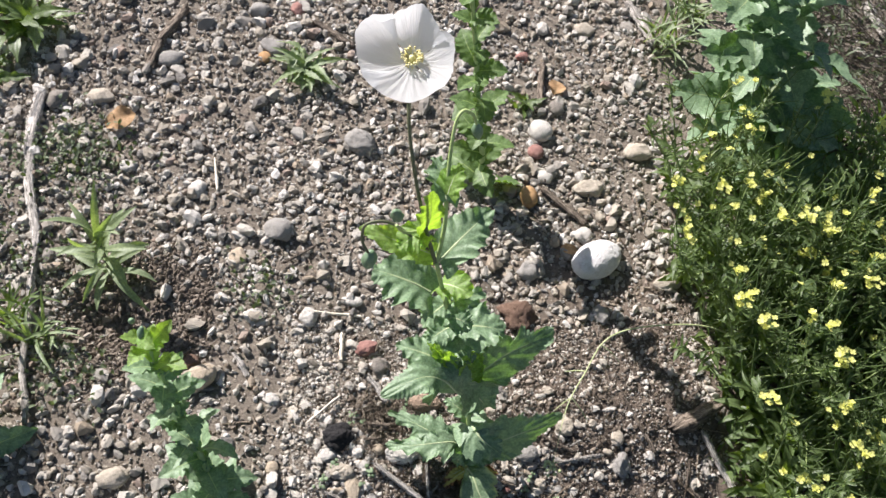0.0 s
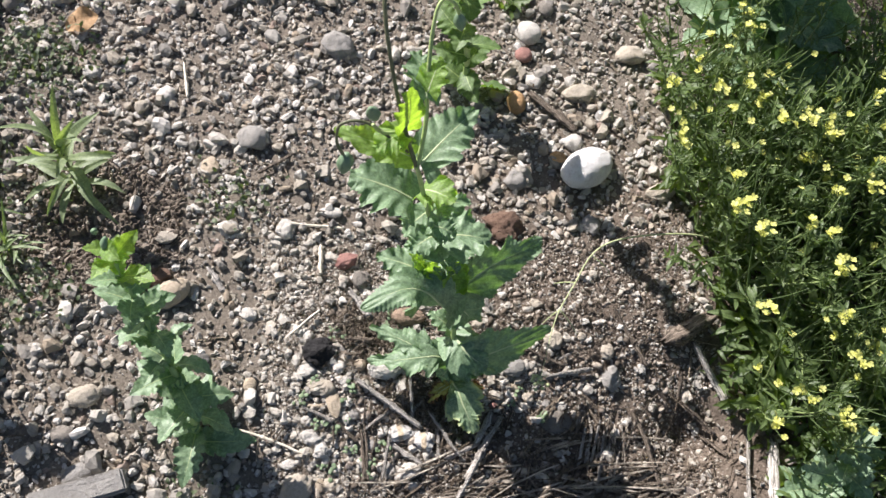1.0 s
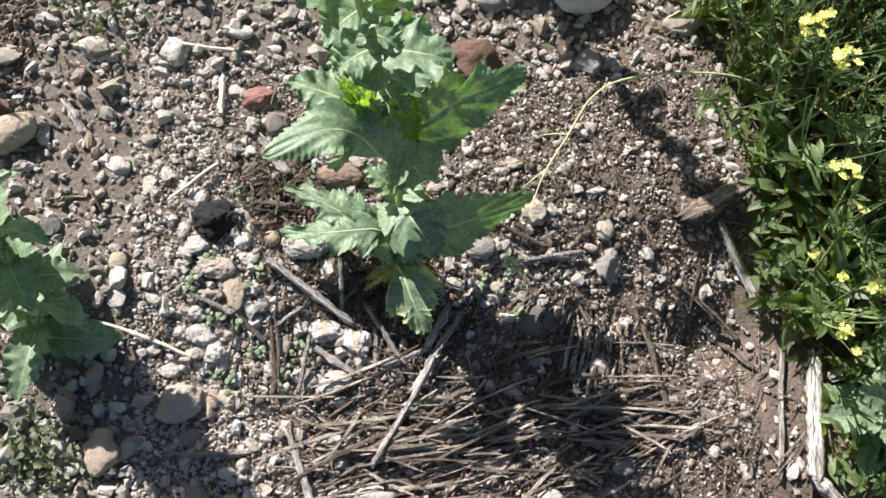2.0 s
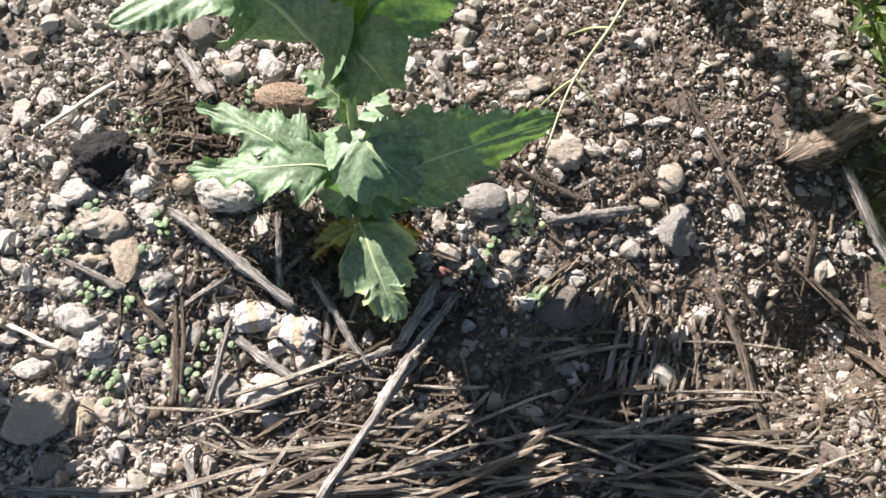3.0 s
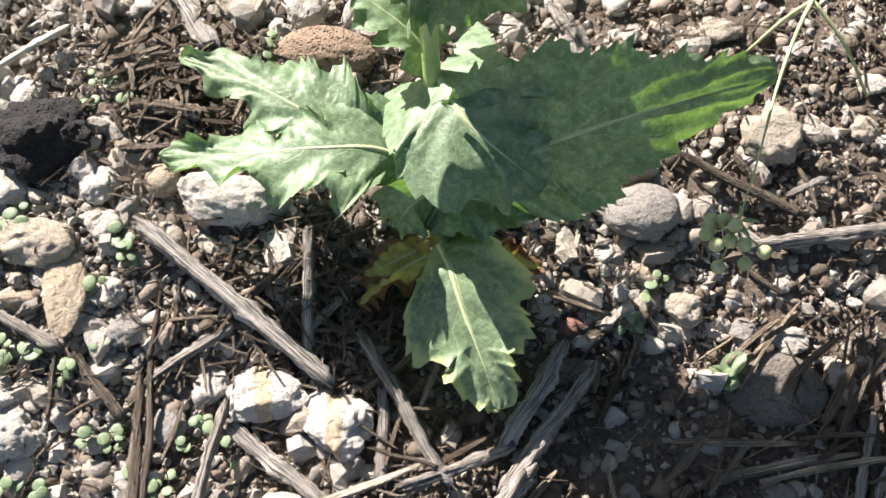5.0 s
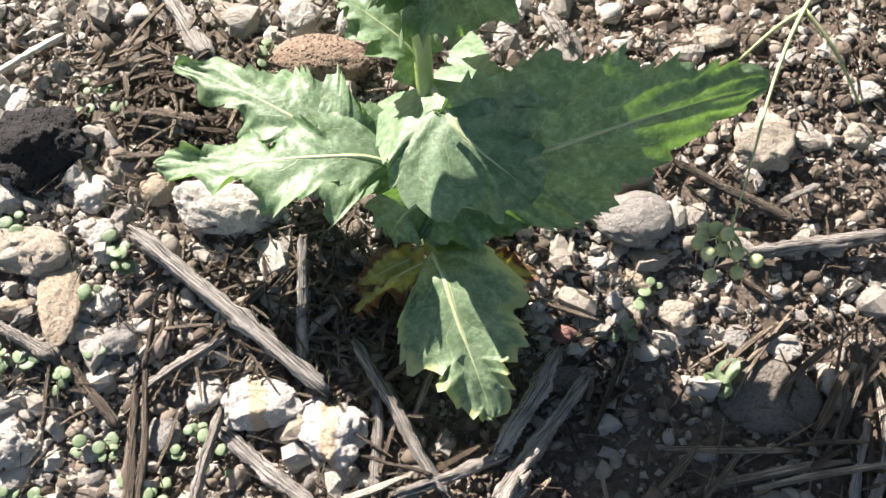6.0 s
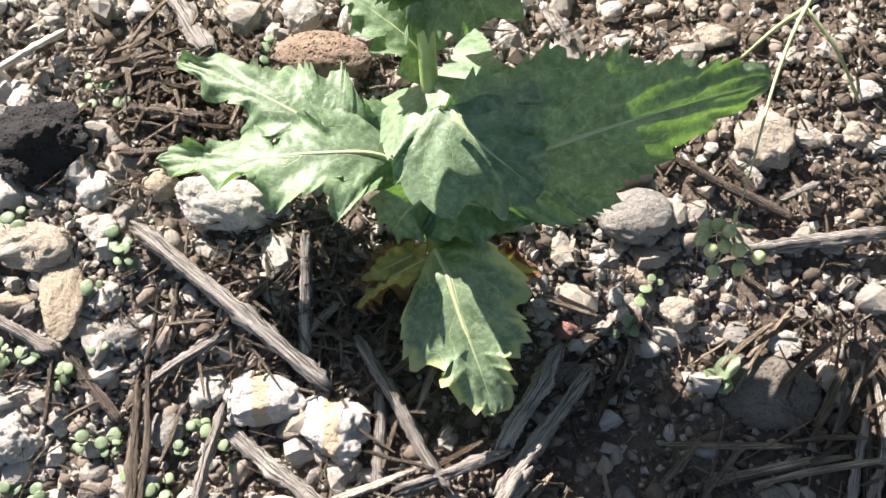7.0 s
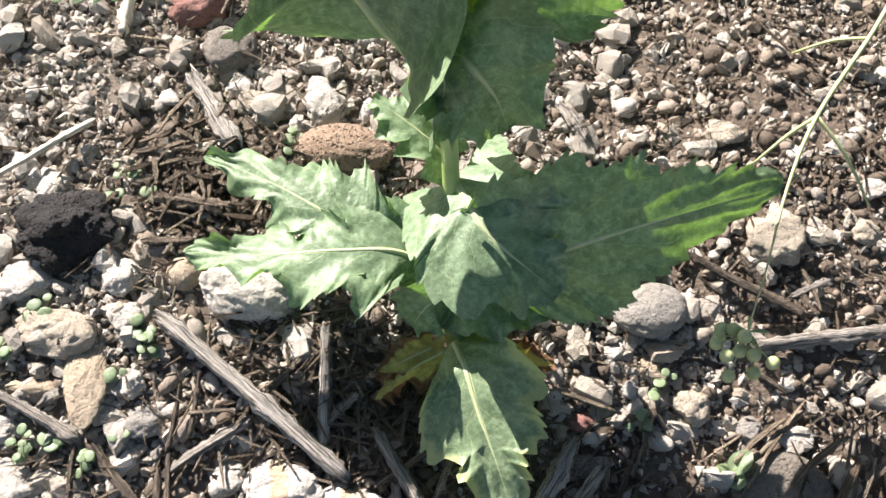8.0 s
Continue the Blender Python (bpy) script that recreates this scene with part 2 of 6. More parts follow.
dry_leaf_mat = leaf_mat("withered_leaf", (0.24, 0.20, 0.05), (0.36, 0.36, 0.10), (1.6, 1.5, 0.6), (0.42, 0.38, 0.16), 0.65, 0.2, 6.0, (0.13, 0.062, 0.035), 0.42)
brown_leaf_mat = leaf_mat("dead_leaf", (0.30, 0.17, 0.08), (0.46, 0.30, 0.16), (1.4, 1.2, 0.8), (0.40, 0.27, 0.14), 0.7, 0.15)
weed_leaf_mat = leaf_mat("weed_leaf", (0.050, 0.080, 0.028), (0.120, 0.170, 0.066), (2.5, 2.7, 0.6), (0.20, 0.27, 0.12), 0.42, 0.34)
herb_leaf_mat = leaf_mat("herb_leaf", (0.125, 0.165, 0.090), (0.22, 0.275, 0.16), (2.2, 2.5, 0.7), (0.30, 0.35, 0.19), 0.5, 0.26)
creeper_mat = leaf_mat("creeping_leaf", (0.065, 0.088, 0.050), (0.120, 0.150, 0.090), (2.2, 2.4, 0.7), (0.17, 0.21, 0.12), 0.5, 0.25)
sprout_mat = leaf_mat("sprout_leaf", (0.17, 0.235, 0.14), (0.25, 0.325, 0.20), (1.8, 2.0, 0.6), (0.3, 0.4, 0.22), 0.45, 0.25)


def plain_mat(name, low, high, rough, scale=120.0, glow=None, share=0.4):
    n = Nodes(name)
    at = n.where()
    colour = n.ramp(n.noise(at, scale, 4), [(0.3, low), (0.7, high)])
    n.put(n.bsdf.inputs["Base Color"], colour)
    n.bsdf.inputs["Roughness"].default_value = rough
    normal = n.bump(n.noise(at, scale * 4, 3), 0.3, 0.001)
    if glow:
        tr = n.add("BsdfTranslucent", Color=(*glow, 1), Normal=normal)
        both = n.add("MixShader", Fac=share)
        n.put(both.inputs[1], n.bsdf.outputs[0])
        n.put(both.inputs[2], tr.outputs[0])
        n.put(n.out.inputs["Surface"], both.outputs[0])
    return n.mat


stem_mat = plain_mat("green_stem", (0.30, 0.41, 0.13), (0.44, 0.54, 0.22), 0.5)
rib_mat = plain_mat("leaf_rib", (0.38, 0.46, 0.24), (0.52, 0.58, 0.34), 0.5)
stem_dark_mat = plain_mat("brownish_stem", (0.09, 0.10, 0.05), (0.16, 0.17, 0.085), 0.55)
mustard_stem_mat = plain_mat("mustard_stem", (0.17, 0.23, 0.075), (0.27, 0.34, 0.13), 0.5)
bud_mat = plain_mat("bud_skin", (0.12, 0.20, 0.11), (0.20, 0.29, 0.17), 0.5)
straw_stem_mat = plain_mat("yellow_green_runner", (0.34, 0.39, 0.17), (0.50, 0.54, 0.29), 0.55)
yellow_petal_mat = plain_mat("yellow_petal", (0.80, 0.80, 0.16), (0.88, 0.88, 0.34), 0.6, 200.0, (0.86, 0.88, 0.26), 0.45)
dry_straw_mat = plain_mat("dry_straw", (0.60, 0.53, 0.40), (0.78, 0.71, 0.57), 0.6)
anther_mat = plain_mat("cream_anther", (0.78, 0.68, 0.28), (0.88, 0.82, 0.48), 0.7, 300.0)
pistil_mat = plain_mat("pale_pistil", (0.62, 0.60, 0.26), (0.78, 0.74, 0.40), 0.55)


def petal_material():
    n = Nodes("white_petal")
    uv = n.where("UV")
    stretch = n.add("Mapping", Vector=uv, Scale=(1.6, 30.0, 1.0))
    crease = n.noise(stretch.outputs[0], 1.6, 4, 0.6)
    colour = n.ramp(crease, [(0.25, (0.94, 0.945, 0.94)), (0.6, (0.975, 0.98, 0.975))])
    n.put(n.bsdf.inputs["Base Color"], colour)
    n.bsdf.inputs["Roughness"].default_value = 0.65
    normal = n.bump(crease, 0.5, 0.0015)
    tr = n.add("BsdfTranslucent", Color=(0.98, 0.985, 0.98, 1), Normal=normal)
    both = n.add("MixShader", Fac=0.66)
    n.put(both.inputs[1], n.bsdf.outputs[0])
    n.put(both.inputs[2], tr.outputs[0])
    n.put(n.out.inputs["Surface"], both.outputs[0])
    return n.mat


petal_mat = petal_material()


# ---- mesh helpers ----
rng = np.random.default_rng(7)


class Soup:
    """Collects vertices, faces and uv of one mesh."""

    def __init__(self):
        self.v, self.f, self.uv, self.count = [], [], [], 0

    def add(self, verts, faces, uv=None):
        self.v.append(np.asarray(verts, float))
        self.f.extend([tuple(i + self.count for i in face) for face in faces])
        self.uv.append(np.asarray(uv, float) if uv is not None else np.zeros((len(verts), 2)))
        self.count += len(verts)

    def mesh(self, name, material, origin=(0, 0, 0), smooth=True):
        me = bpy.data.meshes.new(name)
        co = np.concatenate(self.v) - np.asarray(origin, float)
        me.from_pydata(co.tolist(), [], self.f)
        layer = me.uv_layers.new(name="UVMap")
        loops = np.empty(len(me.loops), np.int32)
        me.loops.foreach_get("vertex_index", loops)
        layer.data.foreach_set("uv", np.concatenate(self.uv)[loops].astype(np.float32).ravel())
        me.polygons.foreach_set("use_smooth", np.full(len(me.polygons), smooth))
        me.materials.append(material)
        me.update()
        return me


def many(name, base_v, base_f, places, turns, scales, material, smooth=True):
    """One mesh of many copies of small forms. base_v: list of variants, each n x 3, sharing base_f (triangles)."""
    k, n = len(places), len(base_v[0])
    which = rng.integers(0, len(base_v), k)
    forms = np.stack(base_v)[which] * scales[:, None, :]
    co = np.einsum("kij,knj->kni", turns, forms) + places[:, None, :]
    faces = (np.asarray(base_f)[None] + (np.arange(k) * n)[:, None, None]).reshape(-1, 3)
    me = bpy.data.meshes.new(name)
    me.vertices.add(k * n)
    me.vertices.foreach_set("co", co.astype(np.float32).ravel())
    me.loops.add(faces.size)
    me.loops.foreach_set("vertex_index", faces.astype(np.int32).ravel())
    me.polygons.add(len(faces))
    me.polygons.foreach_set("loop_start", np.arange(0, faces.size, 3, dtype=np.int32))
    me.update(calc_edges=True)
    me.polygons.foreach_set("use_smooth", np.full(len(faces), smooth))
    me.materials.append(material)
    me.validate()
    return me


def random_turns(k, upright=False):
    """k rotation matrices; upright ones turn about z with a slight tilt."""
    a = rng.uniform(0, 2 * np.pi, k)
    tilt = rng.normal(0, 0.25 if upright else 0.9, k)
    c, s, ct, st = np.cos(a), np.sin(a), np.cos(tilt), np.sin(tilt)
    m = np.zeros((k, 3, 3))
    m[:, 0, 0], m[:, 0, 1], m[:, 0, 2] = c, -s * ct, s * st
    m[:, 1, 0], m[:, 1, 1], m[:, 1, 2] = s, c * ct, -c * st
    m[:, 2, 1], m[:, 2, 2] = st, ct
    return m


def ball(level):
    bm = bmesh.new()
    bmesh.ops.create_icosphere(bm, subdivisions=level, radius=1.0)
    v = np.array([p.co[:] for p in bm.verts])
    f = np.array([[p.index for p in q.verts] for q in bm.faces])
    bm.free()
    return v, f


def cobble():
    """A rounded cube of 48 triangles."""
    bm = bmesh.new()
    bmesh.ops.create_cube(bm, size=2.0)
    bmesh.ops.subdivide_edges(bm, edges=bm.edges[:], cuts=1, use_grid_fill=True)
    bmesh.ops.triangulate(bm, faces=bm.faces[:])
    v = np.array([(p.co.normalized() * 0.8 + p.co * 0.2)[:] for p in bm.verts])
    f = np.array([[p.index for p in q.verts] for q in bm.faces])
    bm.free()
    return v, f


BALLS = {level: ball(level) for level in (1, 2, 3, 4, 5)}
BALLS["cobble"] = cobble()
BALLS["grit"] = (np.array([(1, 0, 0), (-1, 0, 0), (0, 1, 0), (0, -1, 0), (0, 0, 1), (0, 0, -1)], float),
                 np.array([(0, 2, 4), (2, 1, 4), (1, 3, 4), (3, 0, 4), (2, 0, 5), (1, 2, 5), (3, 1, 5), (0, 3, 5)]))


def lump(level, seed, rough, facet=0.5):
    """A worn stone of radius about 1: a ball cut by a few planes and roughened."""
    v = BALLS[level][0].copy()
    r = random.Random(seed)
    for _ in range(9):
        d = np.array([r.gauss(0, 1) for _ in range(3)])
        d /= np.linalg.norm(d)
        h = 1 - facet * r.uniform(0.1, 0.75)
        over = v @ d - h
        v -= np.where(over > 0, over * 0.82, 0)[:, None] * d
    for p in v:
        q = Vector(p) * 1.4 + Vector((seed % 97, seed % 31, seed % 13))
        p *= 1 + rough * (noise.noise(q) + 0.5 * noise.noise(q * 2.7) + 0.3 * noise.noise(q * 6.0))
    return v


def ground_z(x, y):
    """Height of the soil: the far side lies a little higher, with low hummocks."""
    z = 0.014 * math.tanh((y + 0.05 - 0.15 * x) / 0.05) * math.exp(-(x * x + y * y) / 1.6) - 0.004
    near = max(0.0, 1.0 - max(abs(x - 0.1), abs(y - 0.3)) / 1.6)
    z += near * (0.009 * noise.noise((x * 4.1, y * 4.1, 2.0)) + 0.004 * noise.noise((x * 13, y * 13, 5.0)))
    z -= 0.048 * math.exp(-((x - 0.385) ** 2 + (y + 0.115) ** 2 * 1.4) / 0.0032)
    z -= 0.034 * math.exp(-((x + 0.53) ** 2 + (y - 0.235) ** 2 * 2.5) / 0.007)
    return z


def part(name, mesh, parent, label=""):
    ob = new(name, mesh)
    ob.parent = parent
    return tagged(ob, label=label)


def thing(name, at, label, category, group=""):
    ob = new(name)
    ob.empty_display_size = 0.01
    ob.location = at
    return tagged(ob, label, category, group)


def tube(points, radii, sides=8, soup=None, smooth_steps=0):
    """A round, tapering stalk through the points."""
    p = [Vector(q) for q in points]
    r = list(radii) if hasattr(radii, "__len__") else [radii] * len(p)
    if smooth_steps:
        q, s = [], []
        for i in range(len(p) - 1):
            a, b, c, d = p[max(i - 1, 0)], p[i], p[i + 1], p[min(i + 2, len(p) - 1)]
            for k in range(smooth_steps):
                t = k / smooth_steps
                q.append(0.5 * (2 * b + (c - a) * t + (2 * a - 5 * b + 4 * c - d) * t * t + (3 * b - a - 3 * c + d) * t ** 3))
                s.append(r[i] * (1 - t) + r[i + 1] * t)
        p, r = q + [p[-1]], s + [r[-1]]
    soup = soup or Soup()
    verts, uv, faces, n = [], [], [], len(p)
    side = None
    for i, (q, w) in enumerate(zip(p, r)):
        d = (p[min(i + 1, n - 1)] - p[max(i - 1, 0)]).normalized()
        side = (side - d * side.dot(d)).normalized() if side else d.orthogonal().normalized()
        other = d.cross(side)
        for k in range(sides):
            a = 2 * math.pi * k / sides
            verts.append(q + (side * math.cos(a) + other * math.sin(a)) * w)
            uv.append((i / n, k / sides))
    for i in range(n - 1):
        for k in range(sides):
            a, b = i * sides + k, i * sides + (k + 1) % sides
            faces.append((a, b, b + sides, a + sides))
    faces += [tuple(range(sides))[::-1], tuple(range((n - 1) * sides, n * sides))]
    soup.add([v[:] for v in verts], faces, uv)
    return soup


TOOTHED, LOBED, PLAIN, NARROW, SHARP = "toothed", "lobed", "plain", "narrow", "sharp"


def leaf_form(soup, base, tip, width, arch, roll, kind, seed, rows=44, cols=10, fold=0.25, wave=0.16):
    """A leaf blade from its foot to its tip: arched midrib, lobed and finely toothed margin, folded and ruffled blade."""
    r = random.Random(seed)
    base, tip = Vector(base), Vector(tip)
    cut_edge = kind in (TOOTHED, LOBED, SHARP)
    if cut_edge:
        base = base - (tip - base).normalized() * min(0.009, 0.1 * (tip - base).length)
    along = tip - base
    length = along.length
    d = along.normalized()
    up = Vector((0, 0, 1)) if abs(d.z) < 0.85 else Vector((0, -1, 0.3)).normalized()
    side = d.cross(up).normalized()
    up = side.cross(d)
    side, up = (Matrix.Rotation(radians(roll), 3, d) @ side), (Matrix.Rotation(radians(roll), 3, d) @ up)
    knee = base + along * 0.45 + up * arch * length * 1.6
    lobes = {TOOTHED: r.uniform(4.2, 5.4), LOBED: r.uniform(4.0, 4.8), PLAIN: 5, NARROW: 7, SHARP: r.uniform(4.4, 5.4)}[kind]
    depth = {TOOTHED: 0.17, LOBED: 0.46, PLAIN: 0.03, NARROW: 0.10, SHARP: 0.25}[kind]
    fine = min(30.0, rows / 4.3)
    phase = (r.random(), r.random())
    ripple = [(r.uniform(5, 8), r.uniform(0, 6.3), r.uniform(9, 14), r.uniform(0, 6.3)) for _ in range(2)]
    sway = r.uniform(-0.05, 0.05)
    verts, uv, faces = [], [], []
    soup.rib = []
    for i in range(rows + 1):
        u = i / rows
        mid = base * (1 - u) ** 2 + knee * 2 * u * (1 - u) + tip * u * u
        mid = mid + side * (sway * length * math.sin(math.pi * u))
        tang = ((knee - base) * (1 - u) + (tip - knee) * u).normalized()
        nor = side.cross(tang).normalized()
        soup.rib.append(mid - nor * (0.012 * width))
        if not cut_edge:
            outline = math.sin(math.pi * min(1, u * 0.94 + 0.06)) ** 0.8
        else:
            outline = (0.62 + 0.68 * math.sin(math.pi * u ** 0.85)) / 1.27 * (1 - u ** 5.5) ** 0.75
            outline *= 0.8 + 0.2 * min(1, u / 0.18)
        edges = []
        for s in (0, 1):
            x = u * lobes * (1 + 0.12 * math.sin(7 * u + phase[s] * 6)) + phase[s]
            f = x % 1.0
            big = math.sin((f / 0.68 if f < 0.68 else (1 - f) / 0.32) * math.pi / 2)
            vary = 0.6 + 0.7 * ((int(x) * 0.618 + phase[s] * 3.7) % 1.0)
            y = u * fine * (1 + 0.06 * math.sin(11 * u + phase[1 - s] * 6)) + phase[1 - s]
            tooth = (y % 1.0) ** 0.8 * (0.5 + 0.7 * ((int(y) * 0.755 + phase[s]) % 1.0))
            w = outline * (1 - depth * (1 - big) * vary)
            if cut_edge:
                w -= (0.10 if rows > 60 else 0.15) * (1 - tooth) * outline ** 0.5
            edges.append((max(0.012, w) * width * 0.58, f))
        for j in range(cols + 1):
            v = 2 * j / cols - 1
            s = 0 if v < 0 else 1
            w, f = edges[s]
            a = abs(v)
            k1, p1, k2, p2 = ripple[s]
            swell = math.sin(math.pi * min(1, u + 0.08))
            lift = a * w * fold + wave * width * a * a * (math.sin(k1 * u + p1) + 0.45 * math.sin(k2 * u + p2)) * swell * 0.45
            if cut_edge:
                lift += wave * width * 0.40 * a ** 3 * math.sin(2 * math.pi * f) * swell
                lift += 0.045 * width * a * (1 - a) * math.cos(2 * math.pi * 6 * (u - 0.375 * a)) - (0.012 * width if a < 0.05 else 0)
            q = mid + side * (v * w) + nor * lift + tang * (a * a * w * 0.25)
            verts.append(q[:])
            uv.append((u, v * 0.5 + 0.5))
    for i in range(rows):
        for j in range(cols):
            c = i * (cols + 1) + j
            faces.append((c, c + 1, c + cols + 2, c + cols + 1))
    soup.add(verts, faces, uv)
    return soup


seeds = iter(range(1000, 100000))


def local(parent, p):
    return tuple(Vector(p) - parent.location)


def blade(soup, line, width, face, face_tip, seed, rows=150, cols=16, lobes=4.5, depth=0.28, ruffle=0.16, fold=0.15, clasp=0.3, teeth=0.095, waist=1.0):
    """A clasping poppy leaf laid along a bent midrib: jagged forward-pointing lobes with fine teeth, ruffled margin, eared base."""
    r = random.Random(seed)
    ctrl = [Vector(p) for p in line]
    face, face_tip = Vector(face).normalized(), Vector(face_tip).normalized()
    spans = len(ctrl) - 1
    mids = []
    for i in range(rows + 1):
        x = min(i / rows * spans, spans - 1e-6)
        k = int(x)
        t = x - k
        p0, p1, p2 = ctrl[max(k - 1, 0)], ctrl[k], ctrl[k + 1]
        p3 = ctrl[min(k + 2, spans)]
        mids.append(0.5 * (2 * p1 + (p2 - p0) * t + (2 * p0 - 5 * p1 + 4 * p2 - p3) * t * t + (3 * p1 - p0 - 3 * p2 + p3) * t ** 3))
    length = sum((mids[i + 1] - mids[i]).length for i in range(rows))
    count = length / 0.0070
    phase = (r.random(), r.random())
    wild = [[r.uniform(0.55, 1.25) for _ in range(60)] for _ in range(2)]
    ripple = [(r.uniform(4, 7), r.uniform(0, 6.3), r.uniform(10, 15), r.uniform(0, 6.3)) for _ in range(2)]
    verts, uv, faces = [], [], []
    soup.rib = []
    for i, mid in enumerate(mids):
        u = i / rows
        tang = (mids[min(i + 1, rows)] - mids[max(i - 1, 0)]).normalized()
        hint = face.lerp(face_tip, u)
        side = tang.cross(hint).normalized()
        nor = side.cross(tang).normalized()
        soup.rib.append(mid - nor * (0.008 * width))
        outline = (1 - u ** 2.4) ** 0.62 * (0.80 + 0.36 * math.sin(math.pi * min(1, u * 1.25)))
        outline *= waist + (1 - waist) * min(1.0, u / 0.3)
        edges = []
        for s in (0, 1):
            x = u * lobes * (1 + 0.10 * math.sin(6 * u + phase[s] * 6)) + phase[s]
            f = x % 1.0
            big = (f / 0.72) ** 0.8 if f < 0.72 else ((1 - f) / 0.28) ** 1.3
            y = u * count * (1 + 0.08 * math.sin(9 * u + phase[1 - s] * 6)) + phase[1 - s]
            g = y % 1.0
            tooth = (g / 0.8 if g < 0.8 else (1 - g) / 0.2) * wild[s][int(y) % 60]
            cut = depth * wild[1 - s][int(x) % 60]
            w = outline * (1 - cut * (1 - big)) + teeth * (tooth - 0.5) * min(1, 6 * (1 - u))
            edges.append((max(0.004, w) * width * 0.5, f, tooth))
        for j in range(cols + 1):
            v = 2 * j / cols - 1
            s = 0 if v < 0 else 1
            w, f, tooth = edges[s]
            a = abs(v)
            k1, p1, k2, p2 = ripple[s]
            swell = min(1, u / 0.12) * min(1, (1 - u) / 0.15) ** 0.5
            lift = a * w * fold + ruffle * width * a * a * (0.55 * math.sin(k1 * u + p1) + 0.30 * math.sin(k2 * u + p2)) * swell
            lift += ruffle * width * 0.55 * a ** 3 * math.sin(2 * math.pi * f + 0.6) * swell
            lift += 0.013 * width * math.sin(math.pi * a) * math.cos(2 * math.pi * 5.5 * (u - 0.30 * a)) 
            back = clasp * width * a ** 1.4 * max(0.0, 1 - u / 0.22) ** 1.5
            lift -= 0.35 * back
            q = mid + side * (v * w) + nor * lift + tang * (a * a * w * 0.30 + 0.03 * width * a ** 6 * tooth - back)
            verts.append(q[:])
            uv.append((u, v * 0.5 + 0.5))
    for i in range(rows):
        for j in range(cols):
            c = i * (cols + 1) + j
            faces.append((c, c + 1, c + cols + 2, c + cols + 1))
    soup.add(verts, faces, uv)
    return soup


def rib_tube(soup, width, leaf):
    line = soup.rib[2:-4:max(2, len(soup.rib) // 22)]
    radii = [0.026 * width * (1 - 0.88 * i / len(line)) for i in range(len(line))]
    part("midrib", tube(line, radii, 6).mesh("midrib", rib_mat), leaf, "pale yellow-green midrib")


def shaped_leaf(plant, line, width, face, face_tip, material=None, **shape):
    """A leaf along its own midrib line, with the way its upper side faces at foot and tip."""
    soup = blade(Soup(), [local(plant, p) for p in line], width, face, face_tip, next(seeds), **shape)
    leaf = part("leaf", soup.mesh("leaf", material or poppy_leaf_mat), plant)
    rib_tube(soup, width, leaf)
    return leaf


def poppy_leaf(plant, base, tip, width, arch, roll, kind, material=None, rows=90, wave=0.16, fold=0.15):
    """A leaf in one simple arch from foot to tip."""
    base, tip = Vector(base), Vector(tip)
    along = tip - base
    d = along.normalized()
    up = Vector((0, 0, 1)) if abs(d.z) < 0.85 else Vector((0, -1, 0.3)).normalized()
    side = d.cross(up).normalized()
    up = Matrix.Rotation(radians(roll), 3, d) @ side.cross(d)
    rise = up * arch * along.length
    line = [base, base + along * 0.33 + rise * 0.75, base + along * 0.68 + rise * 0.7, tip]
    depth = {TOOTHED: 0.20, LOBED: 0.42, SHARP: 0.30}[kind]
    return shaped_leaf(plant, line, width, up, up, material, rows=rows, cols=12, depth=depth, ruffle=wave, fold=fold)


# ---- the ground ----
def axis(lo, hi, step):
    fine = np.arange(lo, hi, step)
    left = lo - np.array([400, 120, 40, 14, 5, 2, 0.8, 0.3, 0.1])
    right = hi + np.array([0.1, 0.3, 0.8, 2, 5, 14, 40, 120, 400])
    return np.concatenate([left, fine, right])


def build_ground():
    xs, ys = axis(-1.05, 1.30, 0.010), axis(-0.70, 1.30, 0.010)
    nx, ny = len(xs), len(ys)
    verts = []
    for y in ys:
        for x in xs:
            z = ground_z(x, y)
            if -1.1 < x < 1.35 and -0.75 < y < 1.35:
                z += 0.0035 * noise.noise((x * 38, y * 38, 1.0)) + 0.002 * noise.noise((x * 90, y * 90, 7.0))
            verts.append((x, y, z))
    i = np.arange(nx * ny).reshape(ny, nx)
    faces = np.stack([i[:-1, :-1], i[:-1, 1:], i[1:, 1:], i[1:, :-1]], -1).reshape(-1, 4)
    me = bpy.data.meshes.new("ground")
    me.from_pydata(verts, [], faces.tolist())
    me.polygons.foreach_set("use_smooth", np.full(len(me.polygons), True))
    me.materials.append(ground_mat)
    return tagged(new("ground", me), "dry brown stony soil strewn with gravel and plant litter", "ground", kind="structure")


ground = build_ground()


